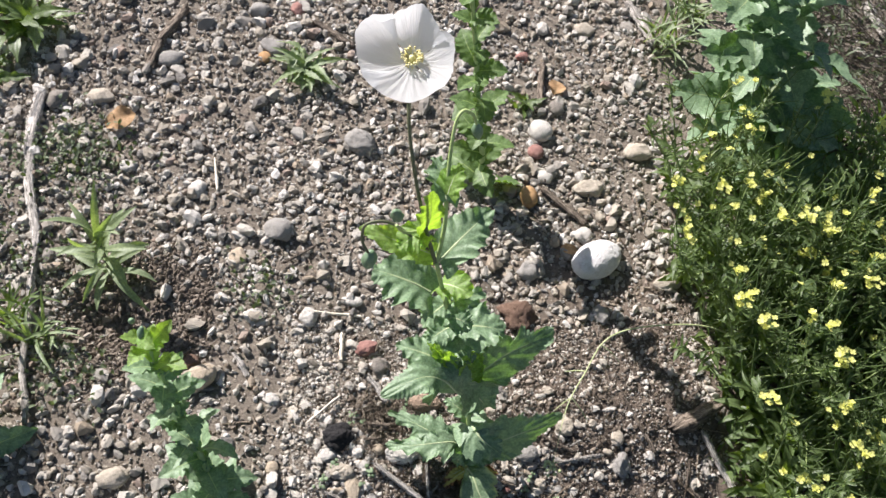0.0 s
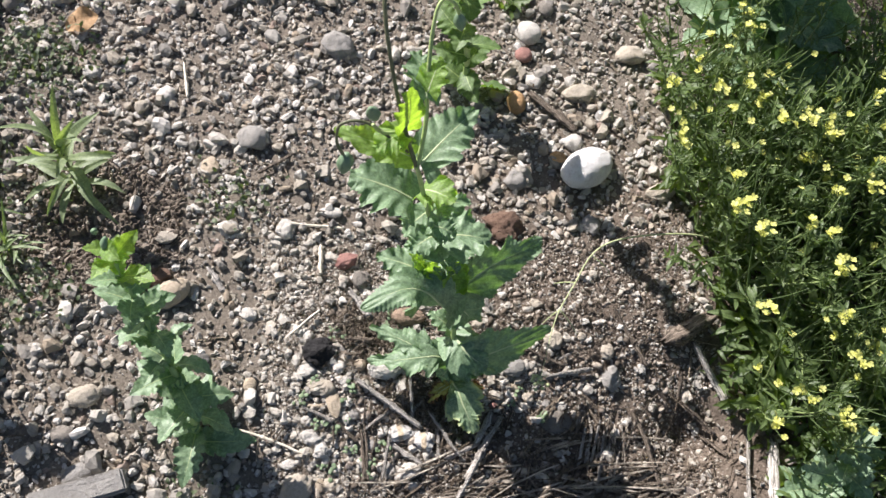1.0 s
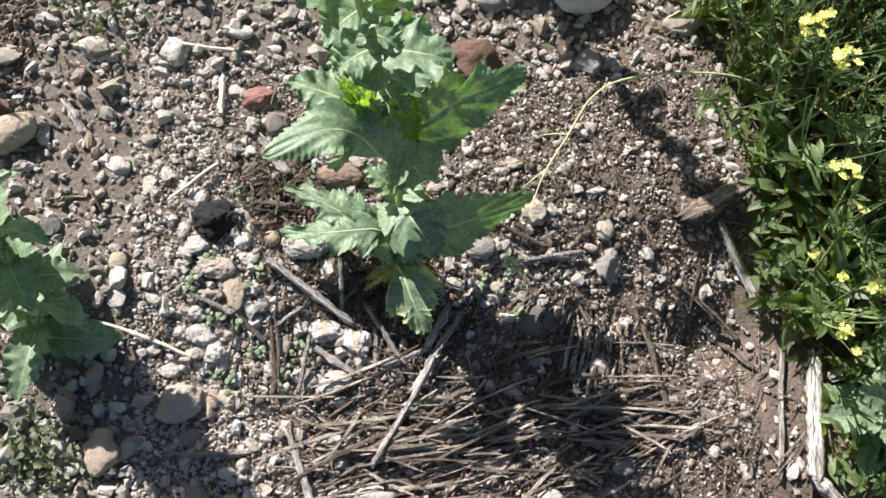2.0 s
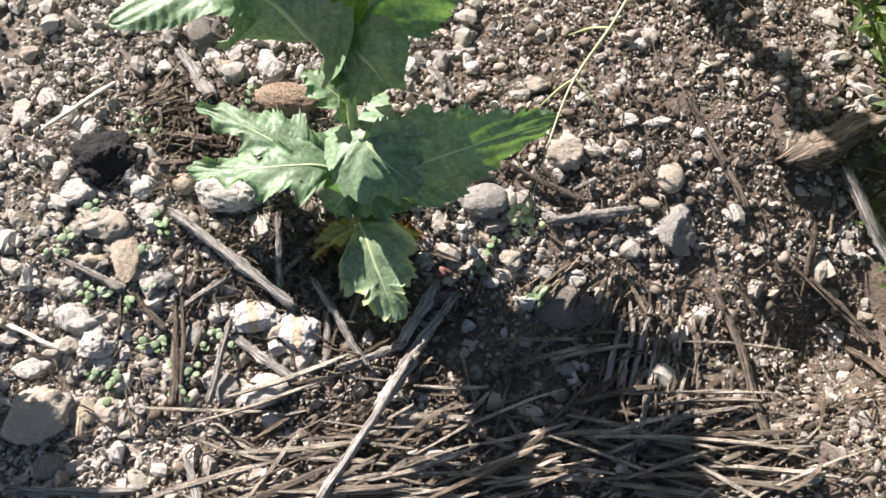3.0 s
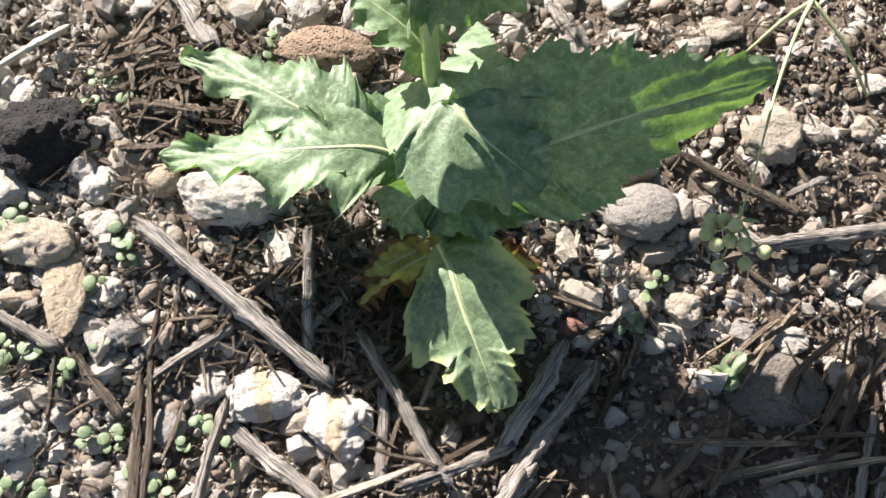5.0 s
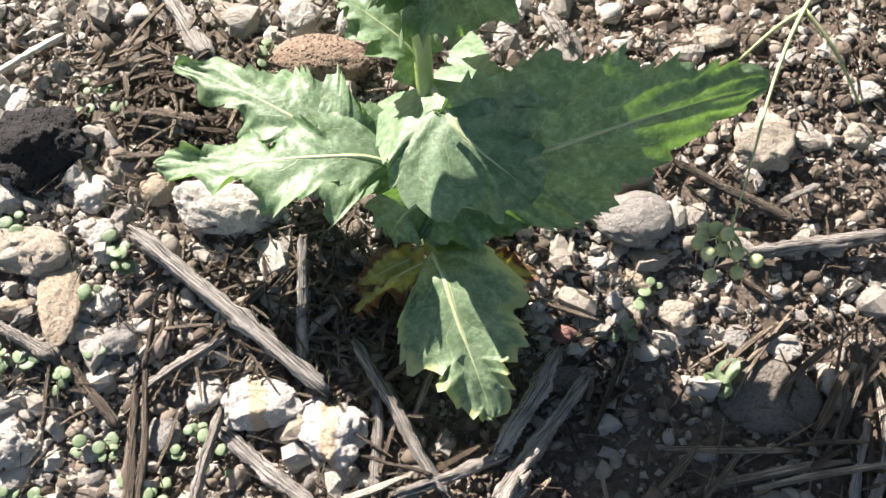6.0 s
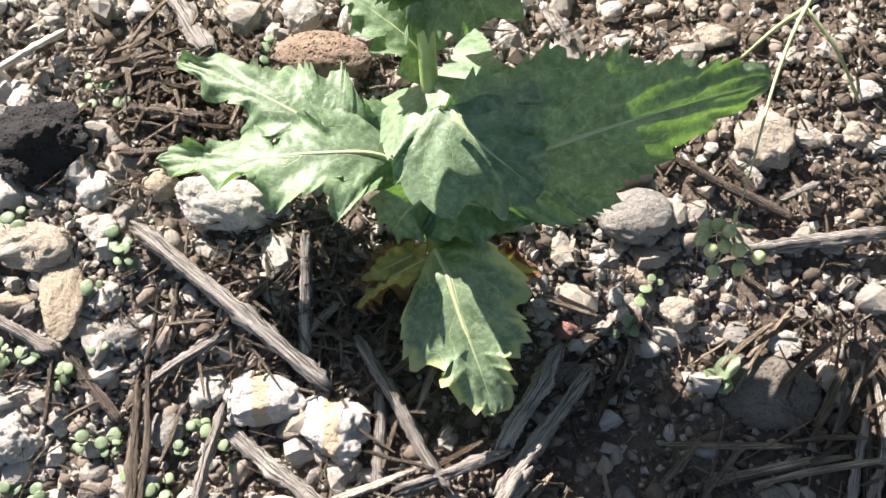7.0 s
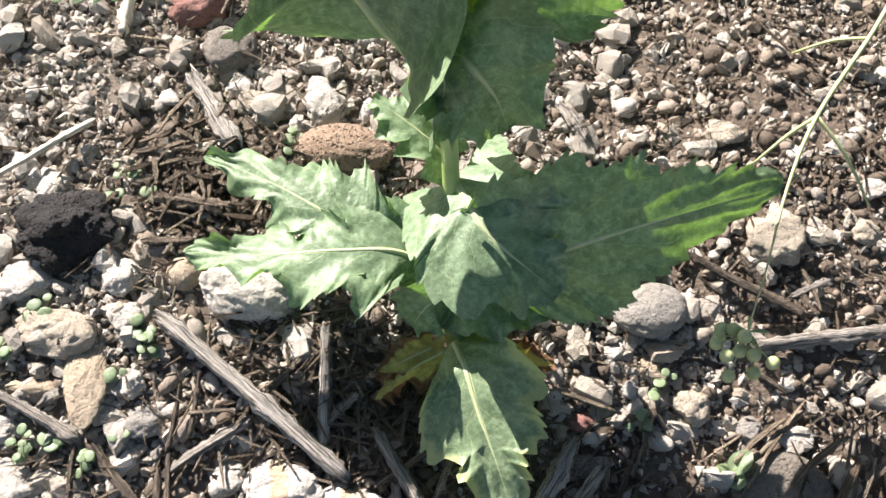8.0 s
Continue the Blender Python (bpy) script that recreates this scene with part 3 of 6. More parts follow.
# ---- single stones ----
def stone(x, y, length, width, height, turn, material, label, rough=0.15, level=3, name="stone"):
    seed = next(seeds)
    level += 1 if -0.17 < y < 0.25 and abs(x) < 0.3 or length > 0.05 else 0
    v = lump(level, seed, rough, 0.55 if rough > 0.1 else 0.12)
    v = v * np.array([length, width, height]) * (0.55 if rough > 0.1 else 0.51)
    if rough >= 0.18:
        for p in v:
            p += np.array(noise.noise_vector(Vector(p) * 150)) * length * 0.017 + np.array(noise.noise_vector(Vector(p) * 430)) * length * 0.010
    if name in ("charcoal_lump", "soil_clod"):
        for p in v:
            p *= 1 + 0.07 * noise.noise(Vector(p) * 520) + 0.10 * noise.noise(Vector(p) * 210) + 0.08 * noise.noise(Vector(p) * 90)
    soup = Soup()
    soup.add(v, BALLS[level][1].tolist())
    ob = new(name, soup.mesh(name, material))
    ob.location = (x, y, ground_z(x, y) + height * 0.30)
    ob.rotation_euler = (radians(seed * 7 % 11 - 5), radians(seed * 5 % 13 - 6), radians(turn))
    return tagged(ob, label, name.replace("_", " "), "loose stones" if name == "stone" else "")


# stones beside the poppy
stone(-0.063, -0.096, 0.036, 0.023, 0.015, 6, striped_stone_mat, "chalky white pebble with a tan stripe beside dry stalks", 0.2, 4, "stone")
stone(-0.029, -0.108, 0.029, 0.032, 0.017, 0, striped_stone_mat, "cracked white limestone lump with a tan side", 0.26, 4, "stone")
stone(-0.089, -0.092, 0.017, 0.018, 0.010, 0, white_stone_mat, "small rough white stone among dry stalks", 0.31, 3, "stone")
stone(-0.083, -0.004, 0.050, 0.026, 0.020, -8, white_stone_mat, "long cream stone lying under a poppy leaf", 0.2, 4, "stone")
stone(-0.117, 0.004, 0.017, 0.017, 0.014, 0, tan_stone_mat, "small smooth tan pebble beside a cream stone", 0.08, 3, "stone")
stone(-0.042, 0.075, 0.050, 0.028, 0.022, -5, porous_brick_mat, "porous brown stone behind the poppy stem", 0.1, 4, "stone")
stone(0.113, -0.008, 0.038, 0.028, 0.018, 17, grey_stone_mat, "smooth grey stone with a notch on soil", 0.08, 4, "stone")
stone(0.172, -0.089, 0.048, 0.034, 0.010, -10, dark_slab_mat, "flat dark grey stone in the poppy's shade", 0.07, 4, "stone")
stone(0.133, -0.051, 0.020, 0.018, 0.012, 30, cream_stone_mat, "angular cream stone among small pebbles", 0.31, 3, "stone")
stone(-0.159, -0.044, 0.019, 0.054, 0.010, 10, tan_stone_mat, "long flat tan stone chip on gravel", 0.11, 4, "stone")
stone(-0.180, -0.025, 0.029, 0.020, 0.013, 10, cream_stone_mat, "rounded beige stone on gravel", 0.18, 4, "stone")
stone(-0.195, -0.002, 0.024, 0.020, 0.013, 2, white_stone_mat, "rough white stone on gravel", 0.26, 3, "stone")
stone(-0.148, 0.003, 0.017, 0.019, 0.010, 0, white_stone_mat, "small white limestone lump", 0.28, 3, "stone")
stone(-0.141, -0.018, 0.018, 0.016, 0.010, 3, white_stone_mat, "small pale stone on gravel", 0.26, 3, "stone")
stone(-0.139, -0.051, 0.018, 0.014, 0.009, 19, white_stone_mat, "pale grey stone on gravel", 0.26, 3, "stone")
stone(-0.128, -0.067, 0.018, 0.015, 0.010, 0, grey_stone_mat, "pale grey stone beside tiny sprouts", 0.26, 3, "stone")
stone(-0.182, -0.054, 0.027, 0.010, 0.008, -2, tan_stone_mat, "flat tan stone chip", 0.21, 3, "stone")
stone(-0.197, -0.073, 0.018, 0.013, 0.008, 0, white_stone_mat, "white stone on gravel", 0.26, 3, "stone")
stone(-0.197, -0.094, 0.021, 0.019, 0.012, 0, white_stone_mat, "white angular stone on gravel", 0.28, 3, "stone")
stone(-0.176, -0.114, 0.029, 0.023, 0.015, 22, white_stone_mat, "large chalky white stone on gravel", 0.28, 4, "stone")
stone(-0.052, -0.150, 0.032, 0.019, 0.013, 11, white_stone_mat, "chalky white stone in stalk litter", 0.26, 4, "stone")
stone(-0.081, -0.149, 0.017, 0.022, 0.010, 10, grey_stone_mat, "pale grey stone in stalk litter", 0.18, 3, "stone")
stone(-0.105, -0.110, 0.019, 0.016, 0.010, 0, grey_stone_mat, "grey stone half under dry stalks", 0.24, 3, "stone")
stone(-0.193, 0.055, 0.016, 0.018, 0.010, 0, white_stone_mat, "white stone on soil", 0.26, 3, "stone")
stone(-0.054, 0.105, 0.023, 0.023, 0.014, 2, white_stone_mat, "white limestone lump behind a leaf", 0.28, 3, "stone")
stone(-0.094, 0.106, 0.017, 0.017, 0.010, 0, cream_stone_mat, "cream stone on soil", 0.26, 3, "stone")
stone(0.177, 0.030, 0.027, 0.026, 0.016, 0, cream_stone_mat, "pale brown earthy stone near a leaf tip", 0.38, 3, "stone")
stone(0.078, -0.061, 0.013, 0.010, 0.007, 0, red_stone_mat, "pinkish pebble on gravel", 0.1, 3, "stone")
stone(0.113, -0.035, 0.014, 0.014, 0.008, 4, tan_stone_mat, "brownish lump on gravel", 0.31, 3, "stone")
stone(0.182, -0.066, 0.016, 0.010, 0.006, -11, white_stone_mat, "white pebble on soil", 0.18, 3, "stone")
stone(0.160, -0.062, 0.012, 0.013, 0.007, 14, grey_stone_mat, "grey pebble on soil", 0.21, 3, "stone")
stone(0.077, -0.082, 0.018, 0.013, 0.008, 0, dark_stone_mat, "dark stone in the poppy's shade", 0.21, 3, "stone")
stone(0.141, -0.115, 0.012, 0.008, 0.005, -9, white_stone_mat, "small white pebble in the shade", 0.1, 3, "stone")
stone(0.102, -0.138, 0.010, 0.012, 0.006, 0, grey_stone_mat, "grey pebble in the shade", 0.21, 3, "stone")
stone(0.172, -0.137, 0.012, 0.010, 0.007, 5, grey_stone_mat, "pale pebble in the shade", 0.21, 3, "stone")
stone(0.253, 0.056, 0.020, 0.010, 0.007, 3, white_stone_mat, "flat white pebble on soil", 0.2, 3, "stone")
stone(0.230, 0.058, 0.014, 0.012, 0.008, 0, white_stone_mat, "white pebble on soil", 0.26, 3, "stone")
stone(0.224, 0.034, 0.015, 0.012, 0.008, 0, cream_stone_mat, "beige stone on soil", 0.31, 3, "stone")
stone(0.063, 0.062, 0.017, 0.014, 0.009, 0, cream_stone_mat, "cream pebble with a hollow", 0.26, 3, "stone")
stone(0.052, 0.052, 0.010, 0.013, 0.008, 0, orange_stone_mat, "small orange-yellow pebble on stony soil", 0.08, 3, "stone")
stone(0.051, 0.094, 0.014, 0.013, 0.008, 0, white_stone_mat, "white pebble on soil", 0.26, 3, "stone")
stone(0.158, 0.091, 0.019, 0.015, 0.010, 0, cream_stone_mat, "pale earthy clod on soil", 0.36, 3, "stone")
stone(-0.176, 0.027, 0.050, 0.039, 0.025, 7, charcoal_mat, "black charred wood lump on soil", 0.2, 4, "charcoal_lump")
stone(0.001, -0.317, 0.135, 0.060, 0.030, 4, grey_stone_mat, "broad flat speckled grey stone below stalk litter", 0.12, 4, "stone")
stone(0.011, -0.283, 0.060, 0.016, 0.016, 8, red_stone_mat, "red brick sliver against a flat grey stone", 0.2, 3, "stone")
# stones farther off
stone(0.269, 0.322, 0.097, 0.065, 0.053, 31, egg_stone_mat, "large smooth egg-shaped white stone", 0.05, 4, "stone")
stone(0.166, 0.455, 0.032, 0.044, 0.026, 2, orange_stone_mat, "rounded orange-brown stone on stony soil", 0.08, 3, "stone")
stone(0.257, 0.379, 0.032, 0.028, 0.018, 0, white_stone_mat, "small white pebble by an egg-shaped stone", 0.18, 3, "stone")
stone(-0.392, 0.123, 0.061, 0.038, 0.031, 32, tan_stone_mat, "smooth tan cobble beside a young poppy", 0.07, 4, "stone")
stone(-0.358, 0.126, 0.012, 0.026, 0.007, 0, white_stone_mat, "thin white stone beside a tan cobble", 0.18, 3, "stone")
stone(-0.509, -0.024, 0.046, 0.029, 0.019, 13, cream_stone_mat, "flat cream stone on gravel", 0.2, 3, "stone")
stone(-0.131, 0.170, 0.033, 0.025, 0.016, 16, red_stone_mat, "dull red brick fragment on gravel", 0.26, 3, "stone")
stone(-0.110, 0.138, 0.030, 0.028, 0.018, -24, dark_stone_mat, "bluish grey stone on gravel", 0.21, 3, "stone")
stone(-0.274, 0.388, 0.047, 0.044, 0.028, -16, grey_stone_mat, "rounded grey stone on gravel", 0.18, 3, "stone")
stone(-0.340, 0.337, 0.027, 0.036, 0.016, 0, tan_stone_mat, "brownish grey stone on gravel", 0.21, 3, "stone")
stone(-0.212, -0.164, 0.047, 0.035, 0.022, 44, cream_stone_mat, "angular cream stone slab on gravel", 0.28, 3, "stone")
stone(-0.291, -0.212, 0.036, 0.043, 0.022, -3, tan_stone_mat, "tan stone on gravel", 0.26, 3, "stone")
stone(-0.509, -0.130, 0.043, 0.026, 0.017, 8, grey_stone_mat, "grey stone beside a squared block", 0.21, 3, "stone")
stone(-0.531, -0.078, 0.030, 0.026, 0.017, -2, dark_stone_mat, "bluish grey stone on gravel", 0.21, 3, "stone")
stone(-0.334, -0.203, 0.024, 0.020, 0.013, -2, white_stone_mat, "white pebble on gravel", 0.21, 3, "stone")
stone(0.384, 0.278, 0.041, 0.032, 0.021, 0, cream_stone_mat, "pale stone at the weeds' edge", 0.26, 3, "stone")
stone(0.264, 0.219, 0.029, 0.035, 0.017, 0, grey_stone_mat, "grey pebble below the egg-shaped stone", 0.21, 3, "stone")
stone(-0.313, 0.232, 0.032, 0.022, 0.014, 9, white_stone_mat, "flat white pebble on stony soil", 0.2, 3, "stone")
stone(-0.224, 0.227, 0.032, 0.030, 0.019, 0, white_stone_mat, "white pebble on gravel", 0.22, 3, "stone")
stone(-0.153, 0.253, 0.033, 0.021, 0.014, -7, white_stone_mat, "flat white pebble on gravel", 0.2, 3, "stone")
stone(-0.276, -0.018, 0.019, 0.022, 0.011, 0, tan_stone_mat, "tan pebble on gravel", 0.1, 3, "stone")
stone(-0.055, -0.152, 0.033, 0.024, 0.016, 7, white_stone_mat, "white stone in stalk litter", 0.26, 3, "stone")
stone(-0.171, -0.029, 0.034, 0.021, 0.013, 3, cream_stone_mat, "beige stone on gravel", 0.2, 3, "stone")
stone(-0.190, -0.095, 0.026, 0.021, 0.014, -2, white_stone_mat, "white pebble on gravel", 0.26, 3, "stone")
stone(0.263, -0.027, 0.029, 0.037, 0.018, 8, grey_stone_mat, "brown stone chip on soil", 0.26, 3, "stone")
stone(0.261, 0.011, 0.021, 0.026, 0.013, -11, cream_stone_mat, "smooth cream pebble on soil", 0.06, 3, "stone")
stone(0.122, 0.226, 0.055, 0.049, 0.026, 0, soil_clod_mat, "reddish earth clod on stony soil", 0.35, 3, "soil_clod")
stone(-0.418, 0.154, 0.047, 0.027, 0.014, 11, soil_clod_mat, "reddish earth clod by a cobble", 0.35, 3, "soil_clod")
stone(0.150, 0.308, 0.041, 0.033, 0.022, 22, grey_stone_mat, "grey stone in an egg-shaped stone's row", 0.21, 3, "stone")
stone(0.203, 0.598, 0.045, 0.046, 0.027, 0, white_stone_mat, "round white pebble on gravel", 0.1, 3, "stone")
stone(0.190, 0.553, 0.030, 0.032, 0.018, 2, red_stone_mat, "round pinkish pebble on gravel", 0.08, 3, "stone")
stone(-0.132, 0.574, 0.055, 0.045, 0.029, -29, grey_stone_mat, "pale grey stone on gravel", 0.24, 3, "stone")
stone(0.278, 0.472, 0.053, 0.037, 0.024, 0, cream_stone_mat, "beige stone on gravel", 0.22, 3, "stone")
stone(0.326, 0.858, 0.037, 0.035, 0.022, 2, cream_stone_mat, "beige pebble on gravel", 0.18, 3, "stone")
stone(-0.481, 0.765, 0.048, 0.033, 0.021, -6, grey_stone_mat, "smooth grey stone by a dry root", 0.1, 3, "stone")
stone(-0.595, 0.673, 0.043, 0.031, 0.020, 0, cream_stone_mat, "pale pinkish stone on gravel", 0.18, 3, "stone")
stone(-0.290, 0.796, 0.046, 0.035, 0.023, -24, grey_stone_mat, "grey stone above a leaf rosette", 0.18, 3, "stone")
stone(-0.307, 0.771, 0.025, 0.027, 0.015, 0, orange_stone_mat, "small yellow pebble on stony soil", 0.08, 3, "stone")
stone(-0.319, 0.889, 0.039, 0.035, 0.023, 1, grey_stone_mat, "pale grey stone on gravel", 0.18, 3, "stone")
stone(-0.245, 0.892, 0.028, 0.031, 0.017, 2, red_stone_mat, "red brick chip on gravel", 0.21, 3, "stone")
stone(-0.535, 0.522, 0.026, 0.024, 0.016, 2, white_stone_mat, "white pebble on gravel", 0.18, 3, "stone")
stone(-0.413, 0.474, 0.029, 0.037, 0.017, 0, white_stone_mat, "white pebble on gravel", 0.18, 3, "stone")
stone(-0.671, 0.667, 0.037, 0.040, 0.022, 0, dark_stone_mat, "dark slate chip by a branch", 0.26, 3, "stone")
stone(0.385, 0.552, 0.048, 0.038, 0.024, 0, cream_stone_mat, "pinkish beige stone on gravel", 0.21, 3, "stone")
stone(0.242, 0.655, 0.030, 0.035, 0.018, 0, dark_stone_mat, "round grey pebble on gravel", 0.1, 3, "stone")
stone(0.201, 0.499, 0.028, 0.030, 0.017, 0, white_stone_mat, "white pebble on gravel", 0.18, 3, "stone")
stone(0.190, 0.784, 0.025, 0.027, 0.015, 2, red_stone_mat, "red brick chip on gravel", 0.26, 3, "stone")
stone(0.399, 0.280, 0.042, 0.030, 0.020, 0, cream_stone_mat, "pale stone at the weeds' edge", 0.26, 3, "stone")
stone(-0.279, 0.089, 0.024, 0.020, 0.013, -2, white_stone_mat, "white pebble on gravel", 0.21, 3, "stone")
stone(-0.504, -0.025, 0.044, 0.030, 0.019, 13, cream_stone_mat, "flat cream stone on gravel", 0.2, 3, "stone")
stone(-0.014, -0.268, 0.040, 0.021, 0.014, -4, white_stone_mat, "white stone in stalk litter", 0.26, 3, "stone")
stone(0.255, -0.254, 0.032, 0.020, 0.013, -2, grey_stone_mat, "pale stone in stalk litter", 0.21, 3, "stone")
stone(0.171, -0.285, 0.028, 0.021, 0.014, 17, white_stone_mat, "white stone below stalk litter", 0.21, 3, "stone")
stone(0.117, -0.244, 0.030, 0.017, 0.011, -4, cream_stone_mat, "cream stone in stalk litter", 0.26, 3, "stone")
stone(0.329, -0.304, 0.027, 0.018, 0.012, -4, white_stone_mat, "pale stone below stalk litter", 0.26, 3, "stone")
stone(-0.290, -0.208, 0.033, 0.032, 0.020, -3, cream_stone_mat, "beige stone on gravel", 0.24, 3, "stone")
stone(-0.260, -0.206, 0.023, 0.020, 0.013, -5, grey_stone_mat, "grey pebble on gravel", 0.18, 3, "stone")
stone(-0.202, -0.202, 0.022, 0.020, 0.013, -3, dark_stone_mat, "bluish grey pebble on gravel", 0.1, 3, "stone")
stone(-0.196, -0.268, 0.026, 0.034, 0.016, -4, dark_stone_mat, "bluish grey stone on gravel", 0.18, 3, "stone")
stone(0.454, -0.267, 0.016, 0.020, 0.010, -4, white_stone_mat, "white pebble beside a bleached stick", 0.18, 3, "stone")
stone(-0.165, -0.163, 0.022, 0.019, 0.012, -3, cream_stone_mat, "beige pebble on gravel", 0.2, 3, "stone")
stone(-0.180, -0.163, 0.016, 0.018, 0.010, -4, tan_stone_mat, "tan pebble on gravel", 0.2, 3, "stone")
stone(-0.223, -0.131, 0.022, 0.015, 0.010, -3, white_stone_mat, "white pebble on gravel", 0.18, 3, "stone")
stone(-0.322, -0.226, 0.030, 0.014, 0.009, -2, white_stone_mat, "flat white stone on gravel", 0.21, 3, "stone")
stone(0.065, -0.199, 0.035, 0.014, 0.009, 5, white_stone_mat, "long white stone in stalk litter", 0.26, 3, "stone")


# ---- dry stalks and branches ----
def stick(a, b, width, material, label, name="dry_stalk", bend=0.0):
    """A weathered, slightly crooked and split stalk; the third number of an end is its height over the soil."""
    r = random.Random(next(seeds))
    a = Vector((a[0], a[1], ground_z(a[0], a[1]) + a[2]))
    b = Vector((b[0], b[1], ground_z(b[0], b[1]) + b[2]))
    a.z, b.z = max(a.z, ground_z(a.x, a.y) + width * 0.45), max(b.z, ground_z(b.x, b.y) + width * 0.45)
    d = b - a
    length = d.length
    side = d.normalized().cross(Vector((0, 0, 1))).normalized()
    n, sides = 30, 13
    turns = [r.choice((0.66, 0.8, 0.95, 1.05, 1.18)) for _ in range(sides)]
    verts, uv, faces = [], [], []
    crook = [r.uniform(-1, 1) for _ in range(3)]
    knots = [r.uniform(0.1, 0.9) for _ in range(r.randint(0, 2))]
    slit, slit_to = r.randrange(13), r.uniform(0.25, 0.7)
    for i in range(n + 1):
        t = i / n
        p = a + d * t + side * (length * 0.012 * (crook[0] * math.sin(4 * t) + crook[1] * math.sin(9 * t + 1)) + bend * math.sin(math.pi * t))
        p.z += 0.0012 * crook[2] * math.sin(5 * t)
        taper = (0.84 + 0.16 * math.sin(2.5 * t + crook[0]) + sum(0.28 * math.exp(-((t - k) * length / width) ** 2 * 3) for k in knots)) * (0.6 if i in (0, n) else 1.0)
        for k in range(sides):
            ang = 2 * math.pi * k / sides
            w = width * 0.5 * taper * turns[k] * (1 + 0.19 * r.uniform(-1, 1)) * (0.45 if k == slit and t < slit_to else 1.0)
            end = Vector((0, 0, 0))
            if i in (0, n):
                end = d.normalized() * (width * r.uniform(-0.5, 0.7) * (1 if i else -1))
            q = p + side * (math.cos(ang) * w) + Vector((0, 0, 1)) * (math.sin(ang) * w * 0.8) + end
            verts.append(q[:])
            uv.append((t * length * 12, k / sides * 2))
    for i in range(n):
        for k in range(sides):
            c, e = i * sides + k, i * sides + (k + 1) % sides
            faces.append((c, e, e + sides, c + sides))
    faces += [tuple(range(sides))[::-1], tuple(range(n * sides, (n + 1) * sides))]
    soup = Soup()
    mid = (a + b) / 2
    soup.add(verts, faces, uv)
    ob = new(name, soup.mesh(name, material, mid))
    ob.location = mid
    return tagged(ob, label, name.replace("_", " "), "dry stalks on the soil")


# dry stalks round the poppy
stick((-0.125, -0.020, 0.012), (-0.033, -0.090, 0.012), 0.0079, bleached_wood_mat, "long split grey dry stalk leaning on stones", "dry_stalk", 0.0)
stick((-0.045, -0.021, 0.008), (-0.044, -0.079, 0.008), 0.0064, bleached_wood_mat, "bleached dry stalk in litter", "dry_stalk", 0.0)
stick((-0.018, -0.070, 0.012), (0.022, -0.136, 0.012), 0.0066, grey_wood_mat, "grey split stalk in litter", "dry_stalk", 0.0)
stick((-0.009, -0.087, 0.008), (-0.008, -0.134, 0.008), 0.0064, grey_wood_mat, "grey flat stalk in litter", "dry_stalk", 0.0)
stick((0.073, -0.074, 0.012), (0.047, -0.117, 0.012), 0.0073, bleached_wood_mat, "pale grey hollow stalk in litter", "dry_stalk", 0.0)
stick((0.087, -0.083, 0.012), (0.046, -0.136, 0.012), 0.0070, grey_wood_mat, "dark grey stalk in shade", "dry_stalk", 0.0)
stick((0.057, -0.130, 0.016), (0.029, -0.165, 0.016), 0.0078, bleached_wood_mat, "bleached stalk end in litter", "dry_stalk", 0.0)
stick((0.001, -0.137, 0.014), (0.049, -0.119, 0.014), 0.0048, grey_wood_mat, "short grey stalk in litter", "dry_stalk", 0.0)
stick((-0.078, -0.110, 0.008), (-0.031, -0.145, 0.008), 0.0070, bleached_wood_mat, "bleached split stalk by a white stone", "dry_stalk", 0.0)
stick((-0.079, -0.101, 0.012), (-0.092, -0.161, 0.012), 0.0048, grey_wood_mat, "thin grey stalk by a white stone", "dry_stalk", 0.0)
stick((-0.116, -0.092, 0.008), (-0.079, -0.066, 0.008), 0.0046, grey_wood_mat, "thin grey stalk on gravel", "dry_stalk", 0.0)
stick((-0.119, -0.092, 0.008), (-0.117, -0.161, 0.008), 0.0055, brown_wood_mat, "bundled brown grass stalk", "dry_stalk", 0.0)
stick((-0.114, -0.081, 0.008), (-0.112, -0.161, 0.008), 0.0036, brown_wood_mat, "thin brown grass stalk", "dry_stalk", 0.0)
stick((-0.112, -0.051, 0.008), (-0.115, -0.081, 0.008), 0.0028, brown_wood_mat, "thin brown twig on the soil", "dry_stalk", 0.0)
stick((-0.103, -0.046, 0.008), (-0.105, -0.074, 0.008), 0.0030, brown_wood_mat, "thin brown twig on gravel", "dry_stalk", 0.0)
stick((-0.202, -0.056, 0.008), (-0.158, -0.077, 0.008), 0.0058, grey_wood_mat, "grey twig on gravel", "dry_stalk", 0.0)
stick((-0.152, -0.079, 0.008), (-0.126, -0.107, 0.008), 0.0052, brown_wood_mat, "orange-brown bark chip on the soil", "dry_stalk", 0.0)
stick((-0.129, 0.120, 0.008), (-0.100, 0.076, 0.008), 0.0090, bleached_wood_mat, "pale grey stick behind a leaf", "dry_stalk", 0.0)
stick((-0.225, 0.046, 0.012), (-0.175, 0.089, 0.012), 0.0032, dry_straw_mat, "thin pale straw on gravel", "straw", 0.0)
stick((-0.137, 0.044, 0.008), (-0.099, 0.039, 0.008), 0.0090, brown_wood_mat, "brown bark strip by a charred lump", "dry_stalk", 0.0)
stick((-0.137, 0.020, 0.008), (-0.114, 0.020, 0.008), 0.0046, brown_wood_mat, "short brown stick on the soil", "dry_stalk", 0.0)
stick((0.133, 0.018, 0.008), (0.188, -0.009, 0.008), 0.0053, brown_wood_mat, "brown twig on soil", "dry_stalk", 0.0)
